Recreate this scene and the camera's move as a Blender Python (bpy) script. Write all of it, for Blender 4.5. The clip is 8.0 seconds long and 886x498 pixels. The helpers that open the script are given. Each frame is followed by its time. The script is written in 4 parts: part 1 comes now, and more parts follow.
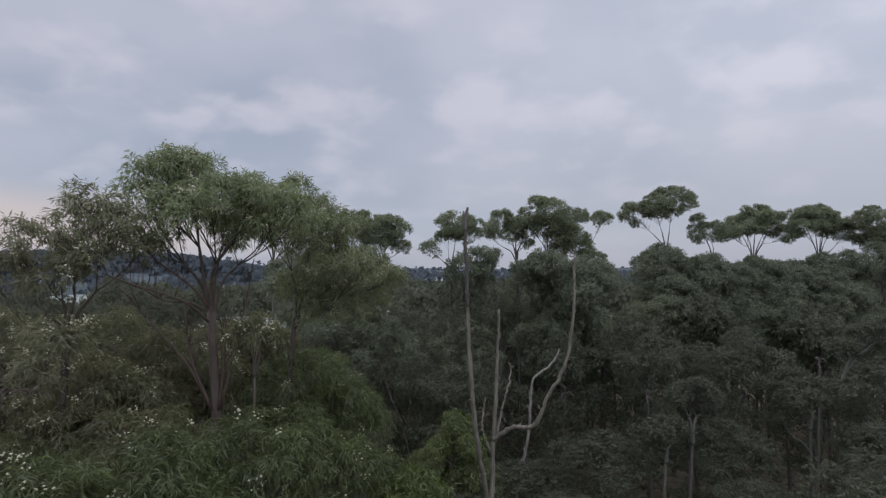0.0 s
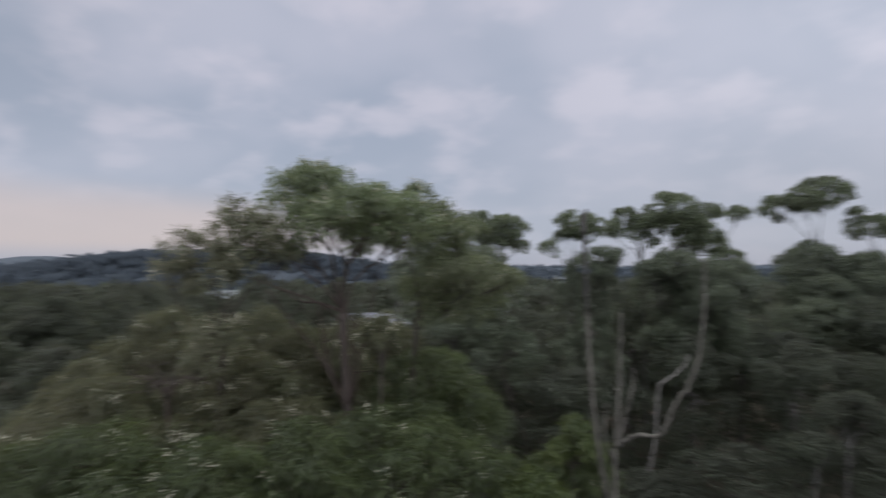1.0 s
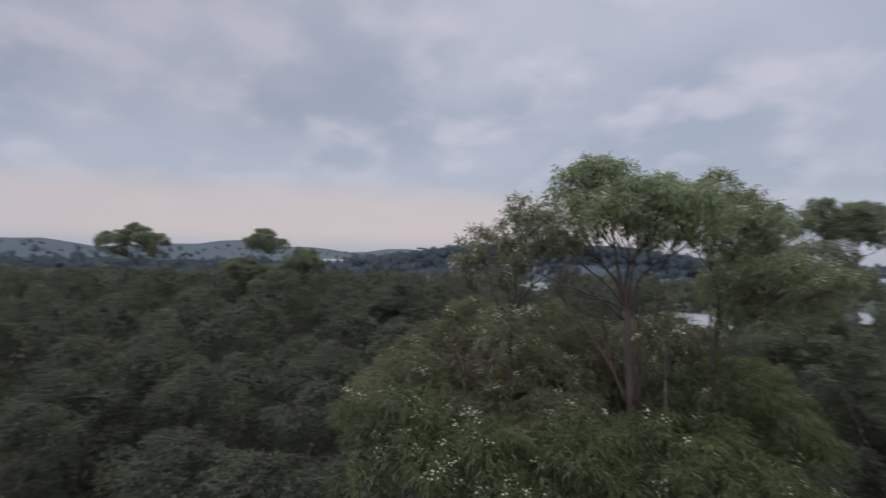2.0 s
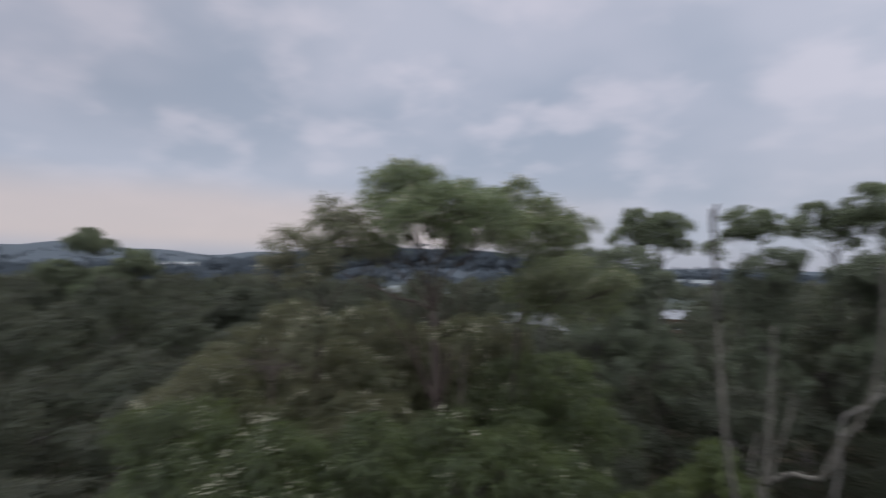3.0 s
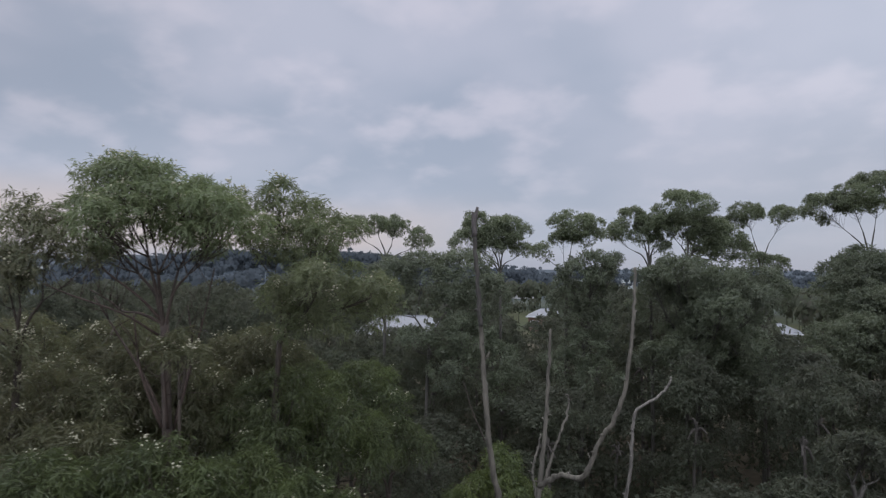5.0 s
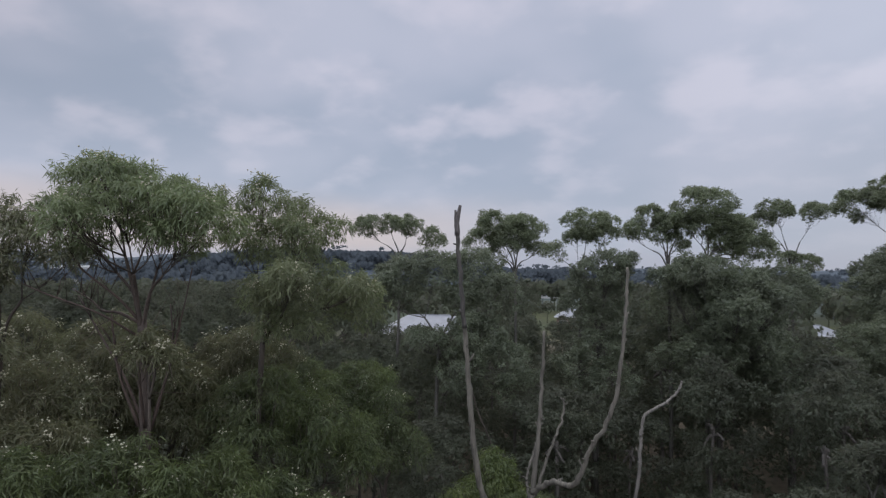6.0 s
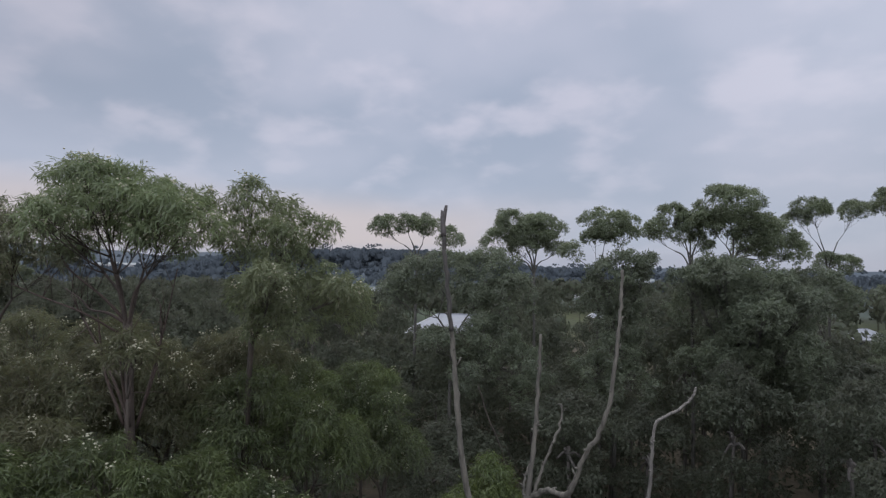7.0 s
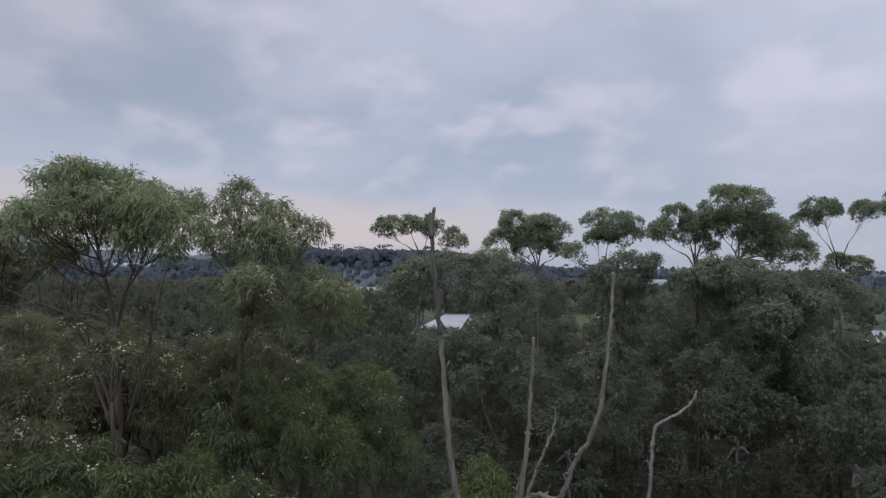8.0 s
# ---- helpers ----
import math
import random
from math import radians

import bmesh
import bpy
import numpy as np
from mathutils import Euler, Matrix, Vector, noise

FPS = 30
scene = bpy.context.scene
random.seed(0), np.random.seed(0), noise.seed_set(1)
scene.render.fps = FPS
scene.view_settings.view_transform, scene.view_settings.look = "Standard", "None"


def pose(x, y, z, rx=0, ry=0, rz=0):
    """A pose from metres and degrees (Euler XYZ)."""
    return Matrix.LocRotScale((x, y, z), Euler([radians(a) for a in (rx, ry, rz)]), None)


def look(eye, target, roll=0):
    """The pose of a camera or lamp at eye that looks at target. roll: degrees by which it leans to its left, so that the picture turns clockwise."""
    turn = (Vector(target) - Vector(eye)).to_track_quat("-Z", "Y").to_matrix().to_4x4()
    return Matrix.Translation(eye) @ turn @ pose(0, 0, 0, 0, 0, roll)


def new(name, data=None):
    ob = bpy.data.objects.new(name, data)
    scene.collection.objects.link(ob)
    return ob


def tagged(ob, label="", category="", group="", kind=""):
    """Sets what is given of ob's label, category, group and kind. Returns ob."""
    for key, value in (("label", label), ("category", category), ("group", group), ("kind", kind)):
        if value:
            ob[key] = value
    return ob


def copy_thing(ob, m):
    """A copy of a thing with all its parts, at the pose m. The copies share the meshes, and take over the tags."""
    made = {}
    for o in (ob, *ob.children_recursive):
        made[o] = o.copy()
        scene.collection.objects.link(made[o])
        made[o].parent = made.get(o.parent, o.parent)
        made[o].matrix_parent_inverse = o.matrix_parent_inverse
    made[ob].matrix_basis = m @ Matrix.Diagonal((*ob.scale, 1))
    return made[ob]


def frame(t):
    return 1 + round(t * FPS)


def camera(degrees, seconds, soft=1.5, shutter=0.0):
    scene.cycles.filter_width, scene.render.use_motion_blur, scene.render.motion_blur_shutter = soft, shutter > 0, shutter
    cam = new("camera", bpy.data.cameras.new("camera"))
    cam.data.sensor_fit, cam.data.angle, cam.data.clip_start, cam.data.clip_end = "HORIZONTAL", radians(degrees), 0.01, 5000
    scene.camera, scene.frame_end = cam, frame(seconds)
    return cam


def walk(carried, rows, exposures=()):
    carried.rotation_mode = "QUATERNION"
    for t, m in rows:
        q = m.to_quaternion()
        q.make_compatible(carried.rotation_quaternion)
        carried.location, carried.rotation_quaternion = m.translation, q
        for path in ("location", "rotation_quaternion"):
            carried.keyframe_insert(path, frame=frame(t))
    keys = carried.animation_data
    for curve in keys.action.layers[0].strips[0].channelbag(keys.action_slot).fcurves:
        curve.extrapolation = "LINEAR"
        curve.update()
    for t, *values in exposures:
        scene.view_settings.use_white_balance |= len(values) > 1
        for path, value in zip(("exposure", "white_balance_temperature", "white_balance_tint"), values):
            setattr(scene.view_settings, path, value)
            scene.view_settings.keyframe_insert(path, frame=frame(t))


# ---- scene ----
cam = camera(76.8, 8.0, soft=1.25, shutter=0.75)
PATH = [
    (0, (0.029, 0.046, 12.954), (0.075, 2.044, 13.026), -0.2),
    (0.5, (0.024, -0.076, 13.011), (-0.011, 1.923, 13.082), -0.3),
    (1, (0.084, -0.168, 13.093), (-0.292, 1.795, 13.158), -0.2),
    (1.5, (0.325, -0.105, 13.121), (-0.617, 1.658, 13.175), 0.3),
    (1.7, (0.464, -0.035, 13.119), (-0.688, 1.6, 13.159), 0.7),
    (2.25, (0.94, 0.29, 13.11), (-0.46, 1.72, 13.155), 1.0),
    (2.8, (1.522, 0.739, 13.096), (0.362, 2.368, 13.15), 1.1),
    (3, (1.719, 0.912, 13.105), (0.752, 2.662, 13.164), 1.0),
    (3.5, (2.239, 1.436, 13.153), (1.591, 3.327, 13.225), 0.3),
    (4, (2.878, 1.955, 13.155), (2.257, 3.855, 13.227), 0.5),
    (4.5, (3.554, 2.507, 13.24), (2.945, 4.411, 13.308), 0.4),
    (5, (4.107, 2.933, 13.228), (3.491, 4.834, 13.299), 0.5),
    (6.5, (5.47, 3.897, 13.284), (4.677, 5.733, 13.347), 0.6),
    (7, (5.895, 4.23, 13.325), (5.055, 6.043, 13.386), 0.8),
    (7.5, (6.216, 4.461, 13.347), (5.351, 6.262, 13.41), 0.8),
    (8, (6.3, 4.519, 13.374), (5.422, 6.315, 13.436), 0.8),
]
walk(cam, [(t, look(eye, target, roll)) for t, eye, target, roll in PATH], exposures=[(0.0, 0.02, 6500, 10), (3.0, 0.02, 6480, 10), (8.0, 0.08, 6350, 10)])

# ---- sky and sun ----
SUN_EL, SUN_AZ = 42, 40  # degrees above the horizon, degrees left of +y


def make_world():
    w = bpy.data.worlds.new("overcast_sky")
    scene.world = w
    w.use_nodes = True
    nt = w.node_tree
    nt.nodes.clear()
    N, link = nt.nodes.new, nt.links.new

    def mth(op, a, b=None, c=None):
        n = N("ShaderNodeMath")
        n.operation = op
        for i, v in enumerate((a, b, c)):
            if v is None:
                continue
            if isinstance(v, (int, float)):
                n.inputs[i].default_value = v
            else:
                link(v, n.inputs[i])
        return n.outputs[0]

    def mix(f, a, b):
        n = N("ShaderNodeMix")
        n.data_type = "RGBA"
        for i, v in ((0, f), (6, a), (7, b)):
            if isinstance(v, (int, float)):
                n.inputs[i].default_value = v
            elif isinstance(v, tuple):
                n.inputs[i].default_value = (*v, 1)
            else:
                link(v, n.inputs[i])
        return n.outputs[2]

    def band(v, lo, hi):
        n = N("ShaderNodeMapRange")
        n.interpolation_type = "SMOOTHSTEP"
        link(v, n.inputs[0])
        n.inputs[1].default_value, n.inputs[2].default_value = lo, hi
        return n.outputs[0]

    way = N("ShaderNodeTexCoord").outputs["Generated"]
    sep = N("ShaderNodeSeparateXYZ")
    link(way, sep.inputs[0])
    x, y, z = sep.outputs
    zc = mth("ADD", mth("MAXIMUM", z, 0.0), 0.34)
    comb = N("ShaderNodeCombineXYZ")
    link(mth("DIVIDE", x, zc), comb.inputs[0])
    link(mth("DIVIDE", y, zc), comb.inputs[1])

    def cloud(scale, detail, rough, off):
        m = N("ShaderNodeMapping")
        link(comb.outputs[0], m.inputs[0])
        m.inputs[1].default_value = (off, off * 0.7, 0)
        n = N("ShaderNodeTexNoise")
        link(m.outputs[0], n.inputs["Vector"])
        n.inputs["Scale"].default_value = scale
        n.inputs["Detail"].default_value = detail
        n.inputs["Roughness"].default_value = rough
        return n.outputs[0]

    big = band(cloud(1.7, 3, 0.45, 3.1), 0.34, 0.66)
    small = band(cloud(4.4, 4, 0.45, 7.7), 0.45, 0.70)
    base = mix(big, (0.345, 0.395, 0.50), (0.46, 0.485, 0.59))
    base = mix(mth("MULTIPLY", small, 0.8), base, (0.585, 0.575, 0.67))
    # near the horizon the layers merge into pale grey haze
    low = band(z, 0.30, 0.03)
    base = mix(mth("MULTIPLY", low, 0.7), base, (0.40, 0.445, 0.545))
    # evening glow under the edge of the cloud sheet, around the sun's bearing
    az = mth("ARCTAN2", mth("MULTIPLY", x, -1), y)
    glow = mth("MULTIPLY", band(az, 0.10, 0.55), band(az, 2.0, 1.2))
    edge = mth("ADD", z, mth("MULTIPLY", mth("SUBTRACT", cloud(0.5, 3, 0.5, 1.3), 0.5), 0.10))
    glow = mth("MULTIPLY", glow, mth("MULTIPLY", band(edge, 0.148, 0.08), band(z, 0.0, 0.045)))
    base = mix(mth("MULTIPLY", glow, 0.8), base, (0.585, 0.51, 0.515))
    murk = band(z, 0.05, 0.0)
    base = mix(mth("MULTIPLY", murk, 0.5), base, (0.36, 0.375, 0.46))
    # an overcast sky is brightest overhead
    top = mth("ADD", 1.0, mth("MULTIPLY", band(z, 0.44, 0.95), 1.6))
    top = mth("MULTIPLY", top, mth("ADD", 1.0, mth("MULTIPLY", mth("MULTIPLY", band(az, 0.3, -0.65), band(z, 0.05, 0.35)), 0.28)))
    top = mth("MULTIPLY", top, mth("ADD", 1.0, mth("MULTIPLY", band(mth("SUBTRACT", mth("MULTIPLY", y, -1), mth("MULTIPLY", x, 0.1)), 0.0, 0.8), 2.5)))
    # away from the sunset side the cloud is a more neutral grey
    base = mix(mth("MULTIPLY", band(az, 0.35, -0.45), 0.75), base, mix(0.5, base, (0.50, 0.50, 0.555)))
    # the sheet thickens towards the sunset side
    top = mth("MULTIPLY", top, mth("SUBTRACT", 1.0, mth("MULTIPLY", mth("MULTIPLY", band(az, 0.5, 1.15), band(z, 0.1, 0.3)), 0.16)))
    sc = N("ShaderNodeVectorMath")
    sc.operation = "SCALE"
    link(base, sc.inputs[0])
    link(top, sc.inputs[3])
    sky = N("ShaderNodeTexSky")
    sky.sky_type = "NISHITA"
    sky.sun_disc = False
    sky.sun_elevation = radians(SUN_EL)
    sky.sun_rotation = radians(-SUN_AZ)
    blue = N("ShaderNodeBackground")
    link(sky.outputs[0], blue.inputs[0])
    blue.inputs[1].default_value = 0.08
    grey = N("ShaderNodeBackground")
    link(sc.outputs[0], grey.inputs[0])
    grey.inputs[1].default_value = 1.0
    ms = N("ShaderNodeMixShader")
    ms.inputs[0].default_value = 0.94
    link(blue.outputs[0], ms.inputs[1])
    link(grey.outputs[0], ms.inputs[2])
    out = N("ShaderNodeOutputWorld")
    link(ms.outputs[0], out.inputs[0])


make_world()
sun = new("sun", bpy.data.lights.new("sun", "SUN"))
sun.data.energy, sun.data.angle, sun.data.color = 1.4, radians(45), (1.0, 0.95, 0.88)
e, a = radians(SUN_EL), radians(SUN_AZ)
sun.matrix_world = look((0, 0, 60), (math.sin(a) * math.cos(e), -math.cos(a) * math.cos(e), 60 - math.sin(e)))


# ---- materials ----
def material(name):
    m = bpy.data.materials.new(name)
    m.use_nodes = True
    nt = m.node_tree
    return m, nt, nt.nodes["Principled BSDF"], nt.nodes["Material Output"]


def ramp(nt, fac, stops):
    n = nt.nodes.new("ShaderNodeValToRGB")
    while len(n.color_ramp.elements) < len(stops):
        n.color_ramp.elements.new(0.5)
    for el, (p, c) in zip(n.color_ramp.elements, stops):
        el.position, el.color = p, (*c, 1)
    nt.links.new(fac, n.inputs[0])
    return n.outputs[0]


def noise_of(nt, scale, detail=4, rough=0.5, stretch=(1, 1, 1), coord="Object"):
    tc = nt.nodes.new("ShaderNodeTexCoord")
    mp = nt.nodes.new("ShaderNodeMapping")
    mp.inputs[3].default_value = stretch
    n = nt.nodes.new("ShaderNodeTexNoise")
    n.inputs["Scale"].default_value, n.inputs["Detail"].default_value, n.inputs["Roughness"].default_value = scale, detail, rough
    nt.links.new(tc.outputs[coord], mp.inputs[0])
    nt.links.new(mp.outputs[0], n.inputs["Vector"])
    return n.outputs[0]


def blend(nt, fac, a, b, mode="MIX"):
    n = nt.nodes.new("ShaderNodeMix")
    n.data_type, n.blend_type = "RGBA", mode
    for i, v in ((0, fac), (6, a), (7, b)):
        if isinstance(v, (int, float)):
            n.inputs[i].default_value = v
        elif isinstance(v, tuple):
            n.inputs[i].default_value = (*v, 1)
        else:
            nt.links.new(v, n.inputs[i])
    return n.outputs[2]


def leaf_material(name, old, mid, fresh, thin=0.3, rough=0.42, gloss=0.6):
    """Leaves: each one its own green, drifting over the crown."""
    m, nt, p, out = material(name)
    geo = nt.nodes.new("ShaderNodeNewGeometry")
    one = ramp(nt, geo.outputs["Random Per Island"], [(0.0, old), (0.45, mid), (0.85, mid), (1.0, fresh)])
    drift = noise_of(nt, 0.9, 3)
    col = blend(nt, ramp(nt, drift, [(0.4, (0, 0, 0)), (0.65, (0.6, 0.6, 0.6))]), one, fresh)
    col = blend(nt, ramp(nt, noise_of(nt, 0.45, 2), [(0.45, (0, 0, 0)), (0.7, (0.55, 0.55, 0.55))]), col, old)
    nt.links.new(col, p.inputs["Base Color"])
    p.inputs["Roughness"].default_value = rough
    p.inputs["Specular IOR Level"].default_value = gloss
    tr = nt.nodes.new("ShaderNodeBsdfTranslucent")
    nt.links.new(col, tr.inputs[0])
    ms = nt.nodes.new("ShaderNodeMixShader")
    ms.inputs[0].default_value = thin
    nt.links.new(p.outputs[0], ms.inputs[1])
    nt.links.new(tr.outputs[0], ms.inputs[2])
    nt.links.new(ms.outputs[0], out.inputs[0])
    return m


def bark_material(name, dark, pale, scale=5.0, rough=0.85):
    m, nt, p, out = material(name)
    f = noise_of(nt, scale, 6, 0.65, (3, 3, 0.5))
    g = noise_of(nt, scale * 0.25, 3, 0.5, (1, 1, 0.5))
    col = ramp(nt, f, [(0.3, dark), (0.7, pale)])
    col = blend(nt, ramp(nt, g, [(0.45, (0, 0, 0)), (0.75, (0.7, 0.7, 0.7))]), col, dark)
    nt.links.new(col, p.inputs["Base Color"])
    p.inputs["Roughness"].default_value = rough
    b = nt.nodes.new("ShaderNodeBump")
    b.inputs["Strength"].default_value, b.inputs["Distance"].default_value = 0.6, 0.02
    nt.links.new(f, b.inputs["Height"])
    nt.links.new(b.outputs[0], p.inputs["Normal"])
    return m


def plain_material(name, a, b, scale=2.0, rough=0.7, bump=0.0, stretch=(1, 1, 1)):
    m, nt, p, out = material(name)
    f = noise_of(nt, scale, 5, 0.6, stretch)
    nt.links.new(ramp(nt, f, [(0.3, a), (0.7, b)]), p.inputs["Base Color"])
    p.inputs["Roughness"].default_value = rough
    if bump:
        n = nt.nodes.new("ShaderNodeBump")
        n.inputs["Strength"].default_value, n.inputs["Distance"].default_value = bump, 0.05
        nt.links.new(f, n.inputs["Height"])
        nt.links.new(n.outputs[0], p.inputs["Normal"])
    return m


LEAF_GUM = leaf_material("weeping_gum_leaf", (0.116, 0.126, 0.065), (0.144, 0.179, 0.084), (0.206, 0.249, 0.109), thin=0.45, gloss=0.45)
LEAF_LEAFY = leaf_material("leafy_gum_leaf", (0.110, 0.110, 0.061), (0.131, 0.156, 0.074), (0.190, 0.220, 0.100), thin=0.45, gloss=0.4)
LEAF_OLIVE = leaf_material("olive_gum_leaf", (0.102, 0.088, 0.051), (0.100, 0.108, 0.055), (0.148, 0.151, 0.074), thin=0.5, gloss=0.35)
LEAF_DUSTY = leaf_material("dusty_gum_leaf", (0.129, 0.112, 0.070), (0.132, 0.141, 0.078), (0.185, 0.190, 0.109), thin=0.45, gloss=0.38)
LEAF_LUSH = leaf_material("lush_leaf", (0.062, 0.064, 0.035), (0.071, 0.091, 0.039), (0.120, 0.150, 0.048), thin=0.45, gloss=0.32)
LEAF_CROWN = leaf_material("tall_gum_leaf", (0.113, 0.122, 0.076), (0.134, 0.158, 0.087), (0.180, 0.208, 0.109), thin=0.5, gloss=0.45)
LEAF_DENSE = leaf_material("dense_gum_leaf", (0.100, 0.106, 0.073), (0.115, 0.134, 0.083), (0.156, 0.178, 0.103), thin=0.5, gloss=0.4)
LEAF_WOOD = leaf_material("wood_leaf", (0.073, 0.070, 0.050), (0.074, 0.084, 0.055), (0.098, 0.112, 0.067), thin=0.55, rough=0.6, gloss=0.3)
LEAF_YELLOW = leaf_material("young_yellow_leaf", (0.055, 0.072, 0.024), (0.075, 0.10, 0.027), (0.14, 0.165, 0.037), thin=0.35, gloss=0.4)
# aerial haze over distant trees is put into this blue-grey leaf colour
LEAF_FAR_HAZE = leaf_material("haze_tinted_distant_leaf", (0.088, 0.102, 0.113), (0.090, 0.105, 0.116), (0.093, 0.109, 0.120), thin=0.5, rough=0.9, gloss=0.0)
BARK_BROWN = bark_material("brown_bark", (0.028, 0.022, 0.016), (0.062, 0.047, 0.032))
BARK_TRUNK = bark_material("reddish_brown_trunk_bark", (0.030, 0.022, 0.016), (0.070, 0.051, 0.038))
BARK_RED = bark_material("reddish_bark", (0.03, 0.02, 0.014), (0.07, 0.045, 0.032))
BARK_TWIG = bark_material("dry_brown_twig", (0.045, 0.032, 0.024), (0.085, 0.062, 0.048))
BARK_DULL = bark_material("dull_grey_bark", (0.036, 0.033, 0.026), (0.095, 0.087, 0.07))
BARK_DEAD = bark_material("weathered_dead_wood", (0.038, 0.034, 0.026), (0.145, 0.13, 0.10), 3.5, 0.9)
BARK_WORN = bark_material("worn_dead_wood", (0.03, 0.027, 0.023), (0.08, 0.072, 0.06), 5.0, 0.9)
BARK_BLEACHED = bark_material("bleached_dead_wood", (0.06, 0.053, 0.044), (0.20, 0.182, 0.152), 3.5, 0.9)
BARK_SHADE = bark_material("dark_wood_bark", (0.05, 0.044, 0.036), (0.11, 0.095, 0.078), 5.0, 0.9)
BARK_CHAR = bark_material("dark_rotten_wood", (0.042, 0.036, 0.032), (0.115, 0.10, 0.09), 6.0, 0.9)
BLOSSOM = plain_material("cream_blossom", (0.30, 0.285, 0.19), (0.44, 0.415, 0.30), 9, 0.8)


# ---- mesh helpers ----
def mesh_of(name, verts, faces, mat, smooth=False):
    """A mesh from an array of vertices and arrays of faces of equal length."""
    verts = np.asarray(verts, dtype=np.float32)
    me = bpy.data.meshes.new(name)
    groups = [np.asarray(f, dtype=np.int32) for f in faces if len(f)]
    loops = np.concatenate([g.ravel() for g in groups])
    sizes = np.concatenate([np.full(len(g), g.shape[1], dtype=np.int32) for g in groups])
    me.vertices.add(len(verts))
    me.vertices.foreach_set("co", verts.ravel())
    me.loops.add(len(loops))
    me.loops.foreach_set("vertex_index", loops)
    me.polygons.add(len(sizes))
    starts = np.concatenate([[0], np.cumsum(sizes)[:-1]]).astype(np.int32)
    me.polygons.foreach_set("loop_start", starts)
    me.polygons.foreach_set("loop_total", sizes)
    me.update(calc_edges=True)
    me.validate()
    me.materials.append(mat)
    if smooth:
        me.shade_smooth()
    return me


def part(name, me, parent, label=""):
    ob = new(name, me)
    ob.parent = parent
    return tagged(ob, label) if label else ob


def part_bm(name, bm, mat, parent, label=""):
    me = bpy.data.meshes.new(name)
    bm.to_mesh(me)
    bm.free()
    me.materials.append(mat)
    return part(name, me, parent, label)


def spline(points, steps=5):
    """Catmull-Rom through the points."""
    p = [np.array(q, dtype=float) for q in points]
    p = [2 * p[0] - p[1]] + p + [2 * p[-1] - p[-2]]
    out = []
    for i in range(1, len(p) - 2):
        for k in range(steps):
            t = k / steps
            out.append(0.5 * (2 * p[i] + (p[i + 1] - p[i - 1]) * t + (2 * p[i - 1] - 5 * p[i] + 4 * p[i + 1] - p[i + 2]) * t * t
                              + (3 * p[i] - p[i - 1] - 3 * p[i + 1] + p[i + 2]) * t ** 3))
    out.append(p[-2])
    return np.array(out)


def tube(path, r0, r1, sides=7, wobble=0.0, rng=None):
    """A tapered, slightly knotty limb along the path, closed at both ends."""
    path = np.asarray(path, dtype=float)
    n = len(path)
    tan = np.gradient(path, axis=0)
    tan /= np.linalg.norm(tan, axis=1)[:, None] + 1e-9
    ref = np.array([0.31, 0.87, 0.38]) if abs(tan[0] @ np.array([0.31, 0.87, 0.38])) < 0.9 else np.array([1.0, 0, 0])
    u = np.cross(tan, ref)
    u /= np.linalg.norm(u, axis=1)[:, None] + 1e-9
    v = np.cross(tan, u)
    rad = r0 + (r1 - r0) * np.linspace(0, 1, n) ** 0.8
    if wobble:
        rad = rad * (1 + wobble * rng.uniform(-1, 1, n))
    ang = np.linspace(0, 2 * np.pi, sides, endpoint=False)
    ring = path[:, None, :] + rad[:, None, None] * (np.cos(ang)[None, :, None] * u[:, None, :] + np.sin(ang)[None, :, None] * v[:, None, :])
    verts = ring.reshape(-1, 3)
    i = np.arange(n - 1)[:, None] * sides
    j = np.arange(sides)[None, :]
    quads = np.stack([i + j, i + (j + 1) % sides, i + sides + (j + 1) % sides, i + sides + j], axis=-1).reshape(-1, 4)
    verts = np.vstack([verts, path[:1], path[-1:]])
    a, b = n * sides, n * sides + 1
    k = np.arange(sides)
    tris = np.vstack([np.stack([np.full(sides, a), (k + 1) % sides, k], 1), np.stack([np.full(sides, b), (n - 1) * sides + k, (n - 1) * sides + (k + 1) % sides], 1)])
    return verts, quads, tris


def joined(tubes):
    vs, qs, ts, n = [], [], [], 0
    for v, q, t in tubes:
        vs.append(v), qs.append(q + n), ts.append(t + n)
        n += len(v)
    return np.vstack(vs), [np.vstack(qs), np.vstack(ts)]


def unit(v):
    return v / (np.linalg.norm(v, axis=1)[:, None] + 1e-9)


def leaves(rng, pos, out, length, width, droop, fine=True):
    """Narrow folded leaves at pos, hanging from their bases; plain pointed ones where they are far."""
    n = len(pos)
    d = unit(0.5 * out + rng.normal(0, 0.55, (n, 3)) + np.array([0, 0, -droop]))
    s = unit(np.cross(d, out + rng.normal(0, 0.45, (n, 3))))
    up = np.cross(s, d)
    ln = (length * rng.uniform(0.65, 1.25, n))[:, None]
    wd = (width * rng.uniform(0.7, 1.3, n))[:, None]
    if not fine:
        v = np.stack([pos + s * wd * 0.5, pos - s * wd * 0.5, pos + d * ln], 1)
        return v.reshape(-1, 3), np.arange(n * 3).reshape(-1, 3)
    mid = pos + d * ln * 0.42
    v = np.stack([pos, mid + s * wd * 0.5 + up * wd * 0.15, pos + d * ln + np.array([0, 0, -0.12]) * ln * droop, mid - s * wd * 0.5 + up * wd * 0.15], 1)
    i = np.arange(n)[:, None] * 4
    return v.reshape(-1, 3), np.vstack([i + np.array([[0, 1, 2]]), i + np.array([[0, 2, 3]])])


